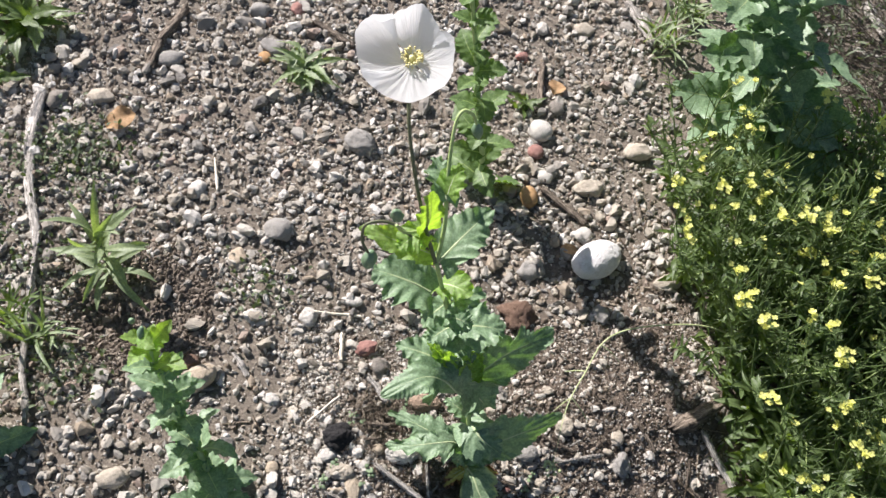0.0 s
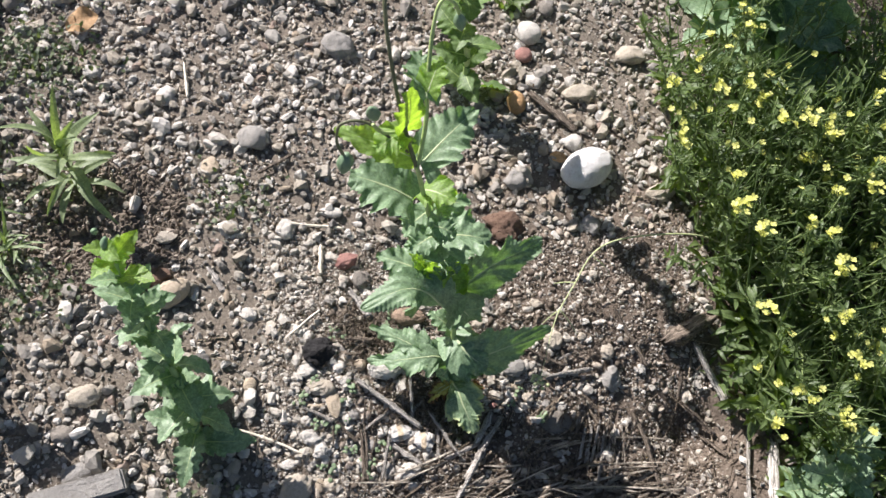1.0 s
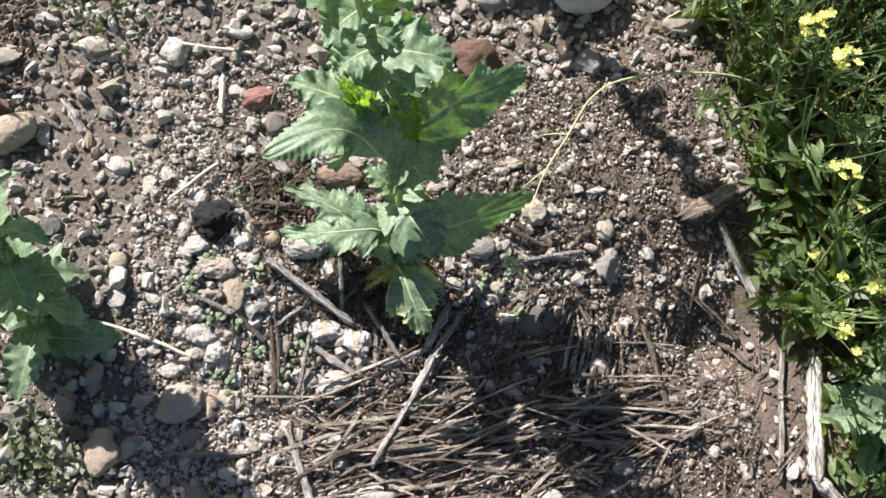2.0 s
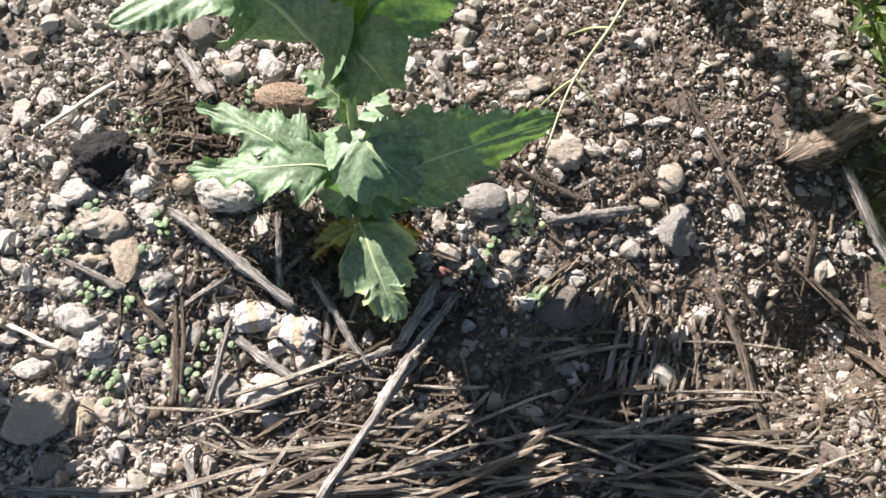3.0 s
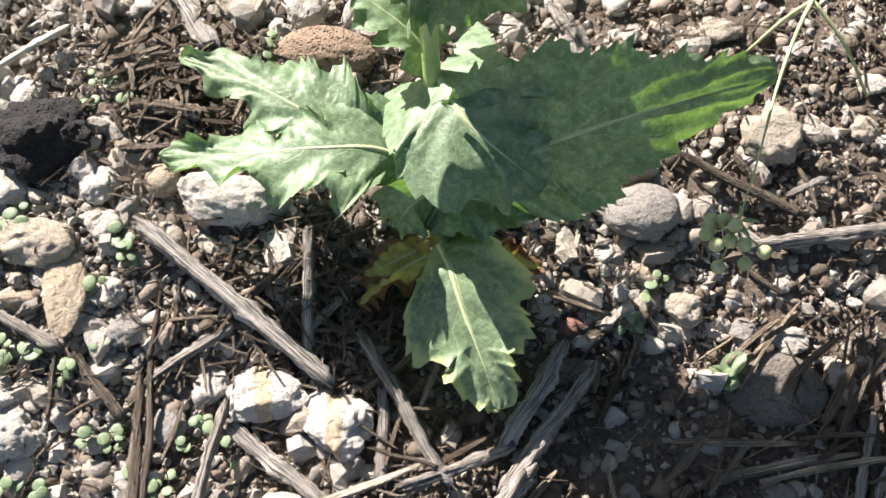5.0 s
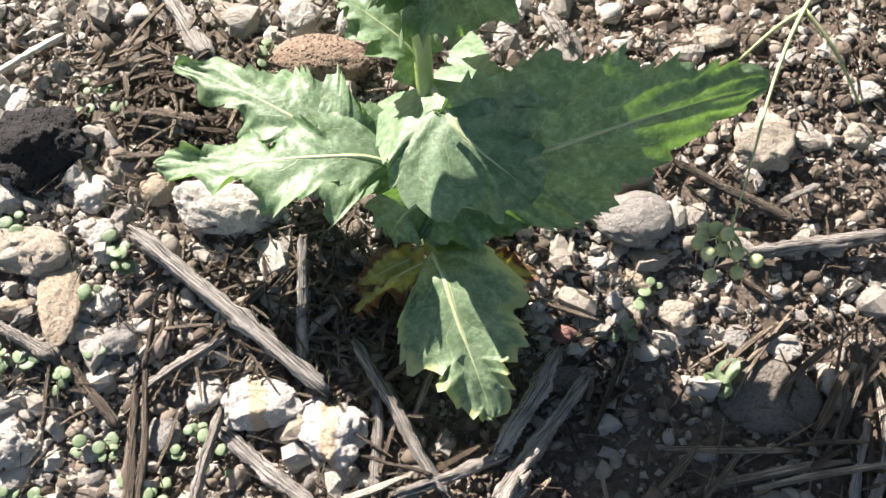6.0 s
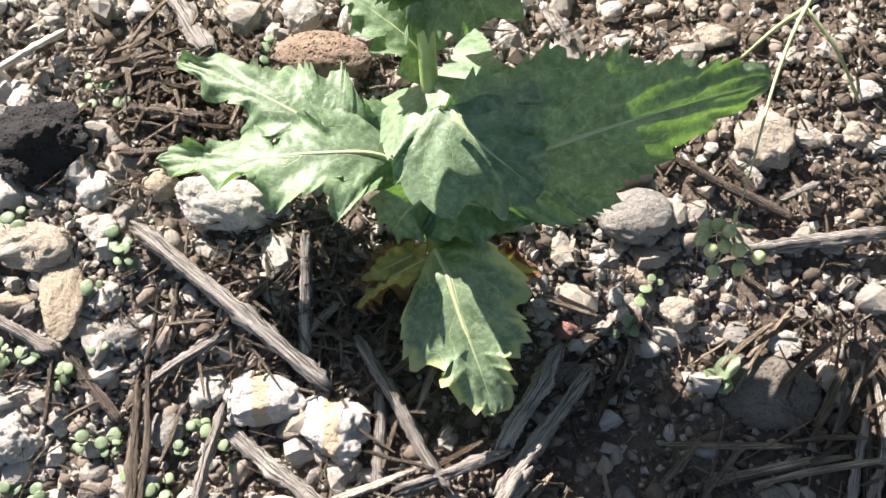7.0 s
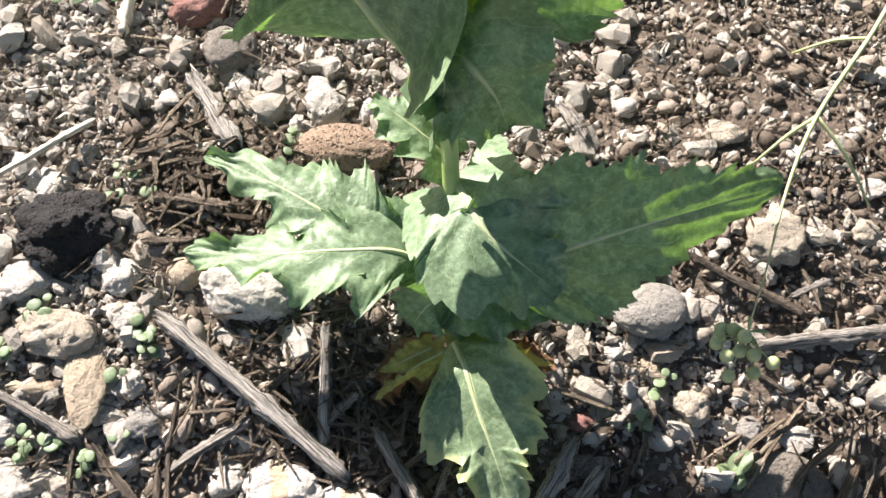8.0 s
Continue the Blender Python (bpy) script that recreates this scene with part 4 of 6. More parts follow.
stick((0.163, -0.024, 0.008), (0.230, -0.015, 0.008), 0.0066, grey_wood_mat, "grey split stick on soil", "dry_stalk", 0.0)
stick((0.182, 0.000, 0.008), (0.200, 0.008, 0.008), 0.0038, grey_wood_mat, "short grey twig on soil", "dry_stalk", 0.0)
stick((0.215, -0.100, 0.008), (0.197, -0.155, 0.008), 0.0046, bleached_wood_mat, "bleached stalk in a bundle", "dry_stalk", 0.0)
stick((0.226, -0.097, 0.008), (0.209, -0.151, 0.008), 0.0046, grey_wood_mat, "grey stalk in a bundle", "dry_stalk", 0.0)
stick((0.239, -0.091, 0.008), (0.217, -0.151, 0.008), 0.0046, bleached_wood_mat, "pale stalk in a bundle", "dry_stalk", 0.0)
stick((0.243, -0.108, 0.008), (0.230, -0.156, 0.008), 0.0036, grey_wood_mat, "grey stalk in a bundle", "dry_stalk", 0.0)
stick((0.072, 0.104, 0.008), (0.084, 0.085, 0.008), 0.0070, grey_wood_mat, "short grey stick on soil", "dry_stalk", 0.0)
stick((-0.159, -0.077, 0.008), (-0.159, -0.108, 0.008), 0.0027, brown_wood_mat, "thin brown twig on gravel", "dry_stalk", 0.0)
stick((-0.014, -0.121, 0.016), (0.016, -0.128, 0.016), 0.0020, brown_wood_mat, "thin curved twig on the soil", "dry_stalk", 0.0)
stick((-0.044, -0.068, 0.008), (-0.029, -0.053, 0.008), 0.0039, grey_wood_mat, "short grey stalk end", "dry_stalk", 0.0)
stick((-0.071, -0.054, 0.008), (-0.056, -0.039, 0.008), 0.0041, brown_wood_mat, "short brown twig on the soil", "dry_stalk", 0.0)
stick((0.170, 0.003, 0.008), (0.158, 0.018, 0.008), 0.0045, brown_wood_mat, "short brown twig on soil", "dry_stalk", 0.0)
stick((-0.104, -0.200, 0.016), (-0.072, -0.302, 0.016), 0.0077, bleached_wood_mat, "long bleached stalk in litter", "dry_stalk", 0.0)
stick((0.053, -0.132, 0.020), (-0.017, -0.240, 0.020), 0.0065, bleached_wood_mat, "long pale stalk across litter", "dry_stalk", 0.0)
stick((0.278, 0.076, 0.008), (0.321, -0.013, 0.008), 0.0069, brown_wood_mat, "brown stick on soil", "dry_stalk", 0.0)
stick((0.294, -0.080, 0.008), (0.317, -0.196, 0.008), 0.0066, brown_wood_mat, "long brown stick on soil", "dry_stalk", 0.0)
stick((0.399, 0.014, 0.016), (0.446, -0.088, 0.016), 0.0109, bleached_wood_mat, "pale grey stick at the weeds' edge", "dry_stalk", 0.0)
stick((0.498, -0.143, 0.016), (0.472, -0.281, 0.016), 0.0180, bleached_wood_mat, "thick bleached stick on soil", "dry_stalk", 0.0)
stick((0.471, -0.275, 0.014), (0.497, -0.308, 0.014), 0.0170, bleached_wood_mat, "bent end of a bleached stick", "dry_stalk", 0.0)
stick((0.468, -0.116, 0.008), (0.435, -0.278, 0.008), 0.0063, grey_wood_mat, "thin grey stalk on soil", "dry_stalk", 0.0)
stick((0.407, -0.114, 0.008), (0.433, -0.152, 0.008), 0.0052, brown_wood_mat, "short brown twig on soil", "dry_stalk", 0.0)
stick((0.377, -0.025, 0.008), (0.371, -0.063, 0.008), 0.0064, brown_wood_mat, "brown root on soil", "dry_stalk", 0.0)
stick((0.371, -0.063, 0.008), (0.426, -0.114, 0.008), 0.0064, brown_wood_mat, "brown root end on soil", "dry_stalk", 0.0)
stick((0.241, -0.133, 0.008), (0.219, -0.191, 0.008), 0.0048, bleached_wood_mat, "pale stalk end in a row", "dry_stalk", 0.0)
stick((0.212, -0.197, 0.008), (0.258, -0.173, 0.008), 0.0060, bleached_wood_mat, "pale stalk in litter", "dry_stalk", 0.0)
stick((-0.008, -0.181, 0.008), (0.020, -0.191, 0.008), 0.0074, brown_wood_mat, "brown bark chip in litter", "dry_stalk", 0.0)
stick((-0.227, -0.217, 0.008), (-0.139, -0.221, 0.008), 0.0063, grey_wood_mat, "grey stalk at the litter's edge", "dry_stalk", 0.0)
stick((-0.298, -0.080, 0.008), (-0.243, -0.099, 0.008), 0.0038, dry_straw_mat, "thin pale straw on gravel", "straw", 0.0)
stick((-0.243, -0.099, 0.008), (-0.202, -0.119, 0.008), 0.0041, dry_straw_mat, "thin pale straw end on gravel", "straw", 0.0)
stick((-0.698, 0.683, 0.012), (-0.703, 0.549, 0.012), 0.0205, bleached_wood_mat, "bleached branch piece on gravel", "dry_branch", 0.0)
stick((-0.703, 0.552, 0.012), (-0.663, 0.359, 0.012), 0.0162, bleached_wood_mat, "bleached branch piece on gravel", "dry_branch", 0.0)
stick((-0.660, 0.204, 0.012), (-0.638, 0.060, 0.012), 0.0144, grey_wood_mat, "grey branch piece on gravel", "dry_branch", 0.0)
stick((-0.664, 0.364, 0.012), (-0.656, 0.194, 0.012), 0.0127, grey_wood_mat, "grey branch piece under weeds", "dry_branch", 0.0)
stick((-0.458, 0.895, 0.010), (-0.499, 0.809, 0.010), 0.0172, brown_wood_mat, "brown dry root on gravel", "dry_root", 0.0)
stick((-0.498, 0.816, 0.010), (-0.515, 0.744, 0.010), 0.0133, brown_wood_mat, "brown dry root end on gravel", "dry_root", 0.0)
stick((-0.215, 0.861, 0.008), (-0.140, 0.798, 0.008), 0.0121, brown_wood_mat, "brown twig on gravel", "dry_stalk", 0.0)
stick((0.229, 0.763, 0.008), (0.209, 0.653, 0.008), 0.0118, brown_wood_mat, "dark stick on gravel", "dry_stalk", 0.0)
stick((0.188, 0.476, 0.008), (0.265, 0.399, 0.008), 0.0128, brown_wood_mat, "brown stick on gravel", "dry_stalk", 0.0)
stick((-0.387, 0.535, 0.008), (-0.379, 0.470, 0.008), 0.0055, dry_straw_mat, "thin pale straw on gravel", "straw", 0.0)
stick((-0.228, 0.237, 0.008), (-0.137, 0.225, 0.008), 0.0046, dry_straw_mat, "thin pale straw on gravel", "straw", 0.0)
stick((-0.169, 0.195, 0.008), (-0.171, 0.149, 0.008), 0.0063, dry_straw_mat, "short pale straw on gravel", "straw", 0.0)
stick((-0.266, 0.325, 0.008), (-0.210, 0.357, 0.008), 0.0052, brown_wood_mat, "thin brown twig on gravel", "dry_stalk", 0.0)
stick((-0.449, 0.595, 0.008), (-0.398, 0.559, 0.008), 0.0060, brown_wood_mat, "thin brown twig on gravel", "dry_stalk", 0.0)
stick((-0.338, 0.165, 0.008), (-0.315, 0.127, 0.008), 0.0090, bleached_wood_mat, "pale wood chip on gravel", "dry_stalk", 0.0)
stick((0.964, 0.949, 0.008), (0.971, 0.854, 0.008), 0.0221, bleached_wood_mat, "pale stick at the weeds' edge", "dry_branch", 0.0)
stick((0.359, 0.023, 0.012), (0.430, 0.056, 0.012), 0.0242, brown_wood_mat, "weathered split wood piece under the weeds", "wood_piece", 0.0)
stick((0.425, 0.932, 0.008), (0.464, 0.812, 0.008), 0.0207, grey_wood_mat, "grey stick on gravel", "dry_branch", 0.0)


# ---- the flowering poppy ----
poppy = thing("poppy", (0.015, -0.027, ground_z(0.015, -0.027) - 0.002), "tall grey-green opium-type poppy with one open white flower, rooted in gravel", "poppy")
stem_line = [(0.015, -0.027, -0.01), (0.015, -0.012, 0.04), (0.014, 0.018, 0.085), (0.008, 0.047, 0.14), (-0.015, 0.077, 0.23), (-0.039, 0.102, 0.32), (-0.059, 0.113, 0.41)]
part("stem", tube([local(poppy, p) for p in stem_line], [0.0052, 0.0044, 0.0039, 0.0037, 0.0034, 0.0031, 0.0028], 12, None, 4).mesh("stem", stem_mat), poppy)
flower_stalk = [(-0.059, 0.113, 0.405), (-0.076, 0.133, 0.465), (-0.091, 0.157, 0.53), (-0.101, 0.192, 0.59), (-0.0990, 0.2350, 0.629)]
part("flower_stalk", tube([local(poppy, p) for p in flower_stalk], [0.0028, 0.0024, 0.0021, 0.0021, 0.003], 8, None, 4).mesh("flower_stalk", stem_dark_mat), poppy, "thin hairy brownish flower stalk")
bud_stalk = [(-0.059, 0.113, 0.405), (-0.051, 0.141, 0.45), (-0.051, 0.164, 0.49), (-0.049, 0.192, 0.53), (-0.044, 0.214, 0.56), (-0.035, 0.224, 0.567), (-0.024, 0.223, 0.56), (-0.018, 0.221, 0.545)]
part("bud_stalk", tube([local(poppy, p) for p in bud_stalk], [0.003, 0.0028, 0.0026, 0.0023, 0.002, 0.002, 0.002, 0.0018], 8, None, 4).mesh("bud_stalk", stem_mat), poppy, "green bud stalk bent over like a hook")
small_stalk = [(-0.076, 0.133, 0.455), (-0.10, 0.118, 0.475), (-0.113, 0.110, 0.505)]
part("bud_stalk", tube([local(poppy, p) for p in small_stalk], 0.002, 8, None, 4).mesh("bud_stalk", stem_mat), poppy)
drooping_stalk = [(-0.070, 0.120, 0.43), (-0.115, 0.130, 0.475), (-0.145, 0.128, 0.478), (-0.150, 0.120, 0.455), (-0.143, 0.112, 0.44)]
part("bud_stalk", tube([local(poppy, p) for p in drooping_stalk], 0.0018, 8, None, 5).mesh("bud_stalk", stem_dark_mat), poppy)


def bud(plant, at, length, width, tilt):
    """A closed, ribbed bud with a blunt tip, its long axis turned by tilt (degrees)."""
    turn = Euler([radians(a) for a in tilt]).to_matrix()
    verts, uv, faces, rows, sides = [], [], [], 14, 18
    for i in range(rows + 1):
        t = i / rows
        rad = math.sin(math.pi * (0.04 + 0.92 * t)) ** 0.75 * width * 0.5 * (1 - 0.25 * t)
        for k in range(sides):
            a = 2 * math.pi * k / sides
            w = rad * (1 + 0.05 * math.cos(a * 6) + 0.07 * (abs(math.sin(a)) < 0.12))
            q = turn @ Vector((math.cos(a) * w, math.sin(a) * w, (t - 0.5) * length))
            verts.append((q + Vector(local(plant, at)))[:])
            uv.append((t, k / sides))
    for i in range(rows):
        for k in range(sides):
            c, e = i * sides + k, i * sides + (k + 1) % sides
            faces.append((c, e, e + sides, c + sides))
    faces += [tuple(range(sides))[::-1], tuple(range(rows * sides, (rows + 1) * sides))]
    soup = Soup()
    soup.add(verts, faces, uv)
    return part("bud", soup.mesh("bud", bud_mat), plant, "closed grey-green flower bud")


bud(poppy, (-0.114, 0.108, 0.53), 0.034, 0.016, (15, -12, 0))
bud(poppy, (-0.141, 0.110, 0.425), 0.032, 0.020, (165, 10, 0))
bud(poppy, (-0.016, 0.219, 0.535), 0.024, 0.014, (165, -15, 0))

# the lowest whorl, from the yellowing foot leaf upward
shaped_leaf(poppy, [(0.016, -0.032, 0.022), (0.021, -0.046, 0.032), (0.028, -0.067, 0.028), (0.036, -0.087, 0.021), (0.043, -0.105, 0.012)], 0.062,
            (-0.35, 0.1, 1), (-0.2, 0.1, 1), poppy_old_mat, lobes=3.2, depth=0.36, ruffle=0.10, fold=0.0, clasp=0.12, waist=0.6)
shaped_leaf(poppy, [(0.013, -0.009, 0.040), (-0.007, -0.003, 0.058), (-0.034, -0.005, 0.064), (-0.069, -0.006, 0.060), (-0.107, 0.000, 0.048)], 0.060,
            (-0.1, -0.15, 1), (-0.25, -0.05, 1), None, lobes=4.0, depth=0.50, ruffle=0.19, fold=0.0, clasp=0.0, waist=0.45, teeth=0.13)
shaped_leaf(poppy, [(0.012, -0.004, 0.045), (-0.021, 0.003, 0.058), (-0.040, 0.013, 0.062), (-0.067, 0.029, 0.061), (-0.102, 0.048, 0.053)], 0.054,
            (-0.1, -0.25, 1), (-0.25, -0.1, 1), None, lobes=3.6, depth=0.42, ruffle=0.16, fold=0.02, clasp=0.0, waist=0.5, teeth=0.13)
shaped_leaf(poppy, [(0.015, 0.020, 0.084), (0.022, 0.005, 0.089), (0.030, -0.008, 0.088), (0.046, -0.019, 0.080), (0.060, -0.026, 0.070)], 0.068,
            (-0.65, 0.3, 1), (-0.1, 0.1, 1), None, lobes=3.0, depth=0.24, ruffle=0.10, fold=-0.06, clasp=0.45)
shaped_leaf(poppy, [(0.020, -0.012, 0.045), (0.043, -0.011, 0.065), (0.067, -0.007, 0.076), (0.110, 0.007, 0.079), (0.161, 0.028, 0.070)], 0.080,
            (0.1, -0.9, 0.65), (0.05, -0.85, 0.7), None, lobes=5.2, depth=0.20, ruffle=0.05, fold=-0.02, clasp=0.1, teeth=0.11)
shaped_leaf(poppy, [(0.016, -0.014, 0.034), (0.028, -0.018, 0.043), (0.043, -0.021, 0.043), (0.062, -0.021, 0.037)], 0.036,
            (-0.1, -0.1, 1), (0, -0.2, 1), None, rows=90, lobes=3, depth=0.2)
shaped_leaf(poppy, [(0.014, -0.012, 0.038), (0.004, -0.022, 0.042), (-0.003, -0.027, 0.030)], 0.034, (0, -0.8, 0.7), (-0.3, -1, 0.4), None, rows=80, lobes=3, depth=0.2)
shaped_leaf(poppy, [(0.018, -0.014, 0.040), (0.024, -0.022, 0.036), (0.026, -0.029, 0.018)], 0.030, (0, -0.9, 0.5), (0.2, -1, 0.2), None, rows=80, lobes=3, depth=0.15)
# the second node: an arching leaf, a spreading one and a broad hanging one
shaped_leaf(poppy, [(0.002, 0.043, 0.130), (-0.010, 0.037, 0.160), (-0.034, 0.044, 0.194), (-0.068, 0.041, 0.212), (-0.120, 0.020, 0.203)], 0.082,
            (-0.6, -0.30, 0.8), (-0.3, 0.1, 1), None, lobes=3.6, depth=0.26, ruffle=0.10, fold=0.02, clasp=0.08, waist=0.7)
shaped_leaf(poppy, [(0.008, 0.055, 0.135), (0.023, 0.067, 0.150), (0.060, 0.088, 0.168), (0.096, 0.102, 0.178), (0.138, 0.122, 0.176)], 0.084,
            (0.2, -1.0, 0.55), (0.1, -0.9, 0.7), None, lobes=4.0, depth=0.28, ruffle=0.16, fold=-0.04, clasp=0.35)
shaped_leaf(poppy, [(0.010, 0.050, 0.136), (0.020, 0.038, 0.141), (0.031, 0.034, 0.126), (0.037, 0.033, 0.106)], 0.064,
            (0.1, -0.8, 0.8), (0.3, -1, 0.3), None, rows=100, lobes=3, depth=0.18, ruffle=0.12, clasp=0.4)
shaped_leaf(poppy, [(0.008, 0.040, 0.140), (0.011, 0.031, 0.138), (0.009, 0.028, 0.122)], 0.020, (-0.3, -0.4, 1), (-0.5, -0.6, 0.5), None, rows=70, lobes=2, depth=0.15, clasp=0.1)
poppy_leaf(poppy, (-0.004, 0.06, 0.155), (-0.056, 0.086, 0.225), 0.034, 0.08, 25, TOOTHED, poppy_young_mat, 70)
poppy_leaf(poppy, (-0.002, 0.055, 0.15), (-0.038, 0.079, 0.215), 0.03, 0.08, 0, TOOTHED, poppy_young_mat, 70)
poppy_leaf(poppy, (0.002, 0.055, 0.15), (-0.015, 0.082, 0.22), 0.028, 0.08, -15, TOOTHED, poppy_young_mat, 70)
poppy_leaf(poppy, (0.008, 0.055, 0.145), (0.011, 0.073, 0.2), 0.03, 0.08, 20, TOOTHED, poppy_young_mat, 70)
poppy_leaf(poppy, (0.01, 0.057, 0.145), (0.023, 0.086, 0.2), 0.028, 0.08, -20, TOOTHED, poppy_young_mat, 70)
poppy_leaf(poppy, (0.012, 0.03, 0.085), (-0.020, 0.050, 0.10), 0.034, 0.1, 0, SHARP)
poppy_leaf(poppy, (-0.023, 0.063, 0.165), (-0.047, 0.083, 0.22), 0.03, 0.08, 20, TOOTHED, poppy_young_mat)
poppy_leaf(poppy, (-0.02, 0.067, 0.17), (-0.023, 0.075, 0.235), 0.028, 0.08, -20, TOOTHED, poppy_young_mat)
poppy_leaf(poppy, (-0.001, 0.057, 0.165), (0.011, 0.08, 0.21), 0.03, 0.08, 20, TOOTHED, poppy_young_mat)
poppy_leaf(poppy, (-0.001, 0.057, 0.165), (-0.005, 0.064, 0.23), 0.026, 0.08, 20, TOOTHED, poppy_young_mat)
poppy_leaf(poppy, (0.013, 0.056, 0.14), (0.008, 0.033, 0.115), 0.028, 0.14, 0, TOOTHED)
poppy_leaf(poppy, (-0.025, 0.069, 0.19), (-0.096, 0.095, 0.2), 0.05, 0.12, 0, TOOTHED)
poppy_leaf(poppy, (-0.028, 0.098, 0.25), (0.049, 0.094, 0.245), 0.08, 0.14, -5, TOOTHED)
poppy_leaf(poppy, (-0.031, 0.095, 0.26), (-0.06, 0.083, 0.25), 0.038, 0.16, 0, TOOTHED)
poppy_leaf(poppy, (-0.02, 0.082, 0.21), (0.012, 0.07, 0.2), 0.038, 0.16, 0, TOOTHED)
poppy_leaf(poppy, (-0.015, 0.079, 0.22), (0.006, 0.072, 0.21), 0.038, 0.16, 0, TOOTHED)
poppy_leaf(poppy, (-0.058, 0.109, 0.335), (-0.133, 0.131, 0.36), 0.08, 0.1, 0, TOOTHED)
poppy_leaf(poppy, (-0.046, 0.117, 0.345), (-0.011, 0.093, 0.36), 0.045, 0.15, 0, TOOTHED, poppy_young_mat)
poppy_leaf(poppy, (-0.036, 0.1, 0.32), (0.013, 0.107, 0.33), 0.035, 0.2, 0, TOOTHED)
poppy_leaf(poppy, (-0.038, 0.105, 0.31), (-0.068, 0.085, 0.29), 0.038, 0.16, 0, TOOTHED)
poppy_leaf(poppy, (-0.03, 0.095, 0.29), (-0.001, 0.086, 0.28), 0.038, 0.16, 0, TOOTHED)
poppy_leaf(poppy, (-0.026, 0.091, 0.27), (-0.057, 0.075, 0.26), 0.038, 0.16, 0, TOOTHED)
poppy_leaf(poppy, (-0.055, 0.115, 0.41), (0.011, 0.175, 0.43), 0.058, 0.08, 5, TOOTHED)
poppy_leaf(poppy, (-0.064, 0.119, 0.42), (-0.152, 0.146, 0.44), 0.037, 0.12, -25, TOOTHED, poppy_young_mat)
poppy_leaf(poppy, (-0.075, 0.134, 0.45), (-0.074, 0.145, 0.52), 0.04, 0.1, 30, TOOTHED, poppy_young_mat)
poppy_leaf(poppy, (-0.075, 0.134, 0.45), (-0.108, 0.111, 0.45), 0.04, 0.14, 0, TOOTHED, poppy_young_mat)
poppy_leaf(poppy, (-0.052, 0.152, 0.49), (-0.062, 0.205, 0.5), 0.045, 0.06, 20, TOOTHED)
poppy_leaf(poppy, (-0.051, 0.157, 0.495), (-0.037, 0.183, 0.52), 0.035, 0.06, -20, TOOTHED, poppy_young_mat)
# added leaf, hidden behind the others, only to shade the soil at lower right
poppy_leaf(poppy, (-0.014, 0.088, 0.20), (0.040, 0.125, 0.20), 0.056, 0.1, 0, TOOTHED)
for base, tip, width, roll, material in (
        ((0.012, -0.036, 0.02), (-0.020, -0.056, 0.008), 0.026, 20, dry_leaf_mat), ((0.006, -0.034, 0.02), (-0.019, -0.044, 0.012), 0.02, -20, dry_leaf_mat),
        ((0.024, -0.036, 0.018), (0.064, -0.036, 0.006), 0.024, 25, dry_leaf_mat)):
    poppy_leaf(poppy, base, tip, width, 0.1, roll, SHARP, material, 60, 0.3)


def petal(plant, holder, centre, lean, start, span, lap, seed):
    """One broad crumpled petal, its share of a wide bowl that stands higher at the back than in front."""
    r = random.Random(seed)
    turn = Euler([radians(a) for a in lean]).to_matrix()
    rows, cols, verts, uv, faces = 22, 44, [], [], []
    ph = [r.uniform(0, 6.3) for _ in range(4)]
    for i in range(rows + 1):
        t = i / rows
        for j in range(cols + 1):
            s = 2 * j / cols - 1
            deg = start + s * span * (0.50 + 0.50 * t ** 0.5)
            a = radians(deg)
            rim = 1 + 0.030 * math.sin(3 * s + ph[0]) + 0.008 * math.sin(13 * s + ph[1]) - 0.16 * max(0.0, abs(s) - 0.55) ** 1.5 + 0.05 * math.exp(-(s * 3) ** 2)
            reach = 0.048 + 0.009 * math.cos(a - radians(205))
            height = 0.0200 + 0.0150 * math.sin(a)
            rad = reach * (t ** 0.75) * rim + lap * t
            z = height * (t ** 1.8) * rim + 0.0012 * (seed % 4) * (1 - t)
            pleat = 0.0013 * t * (1.25 - t) * (math.sin(24 * s + ph[3] + 3 * t) + 0.6 * math.sin(43 * s + ph[0])) + 0.0022 * t * math.sin(5.5 * s + ph[1])
            q = turn @ Vector((math.cos(a) * (rad + pleat), math.sin(a) * (rad + pleat), z + pleat * 0.9))
            verts.append((q + Vector(local(plant, centre)))[:])
            uv.append((t, s * 0.5 + 0.5))
    for i in range(rows):
        for j in range(cols):
            a = i * (cols + 1) + j
            faces.append((a, a + 1, a + cols + 2, a + cols + 1))
    soup = Soup()
    soup.add(verts, faces, uv)
    return part("petal", soup.mesh("petal", petal_mat), holder, "thin crumpled pure white petal")


HEART, LEAN = (-0.0990, 0.2370, 0.632), (4, 0, 0)
receptacle = Soup()
receptacle.add(BALLS[2][0] * np.array([0.0045, 0.0045, 0.003]) + np.array(local(poppy, HEART)), BALLS[2][1].tolist())
flower = part("flower", receptacle.mesh("flower", stem_mat), poppy, "open white bowl-shaped flower")
for start, span, lap, seed in ((78, 58, 0.0, 41), (258, 60, 0.0, 42), (346, 50, 0.003, 43), (170, 54, 0.003, 44)):
    petal(poppy, flower, HEART, LEAN, start, span, lap, seed)
crown = Soup()
turn = Euler([radians(a) for a in LEAN]).to_matrix()
rr = random.Random(5)
anther_v, anther_f = BALLS[1]
anthers = Soup()
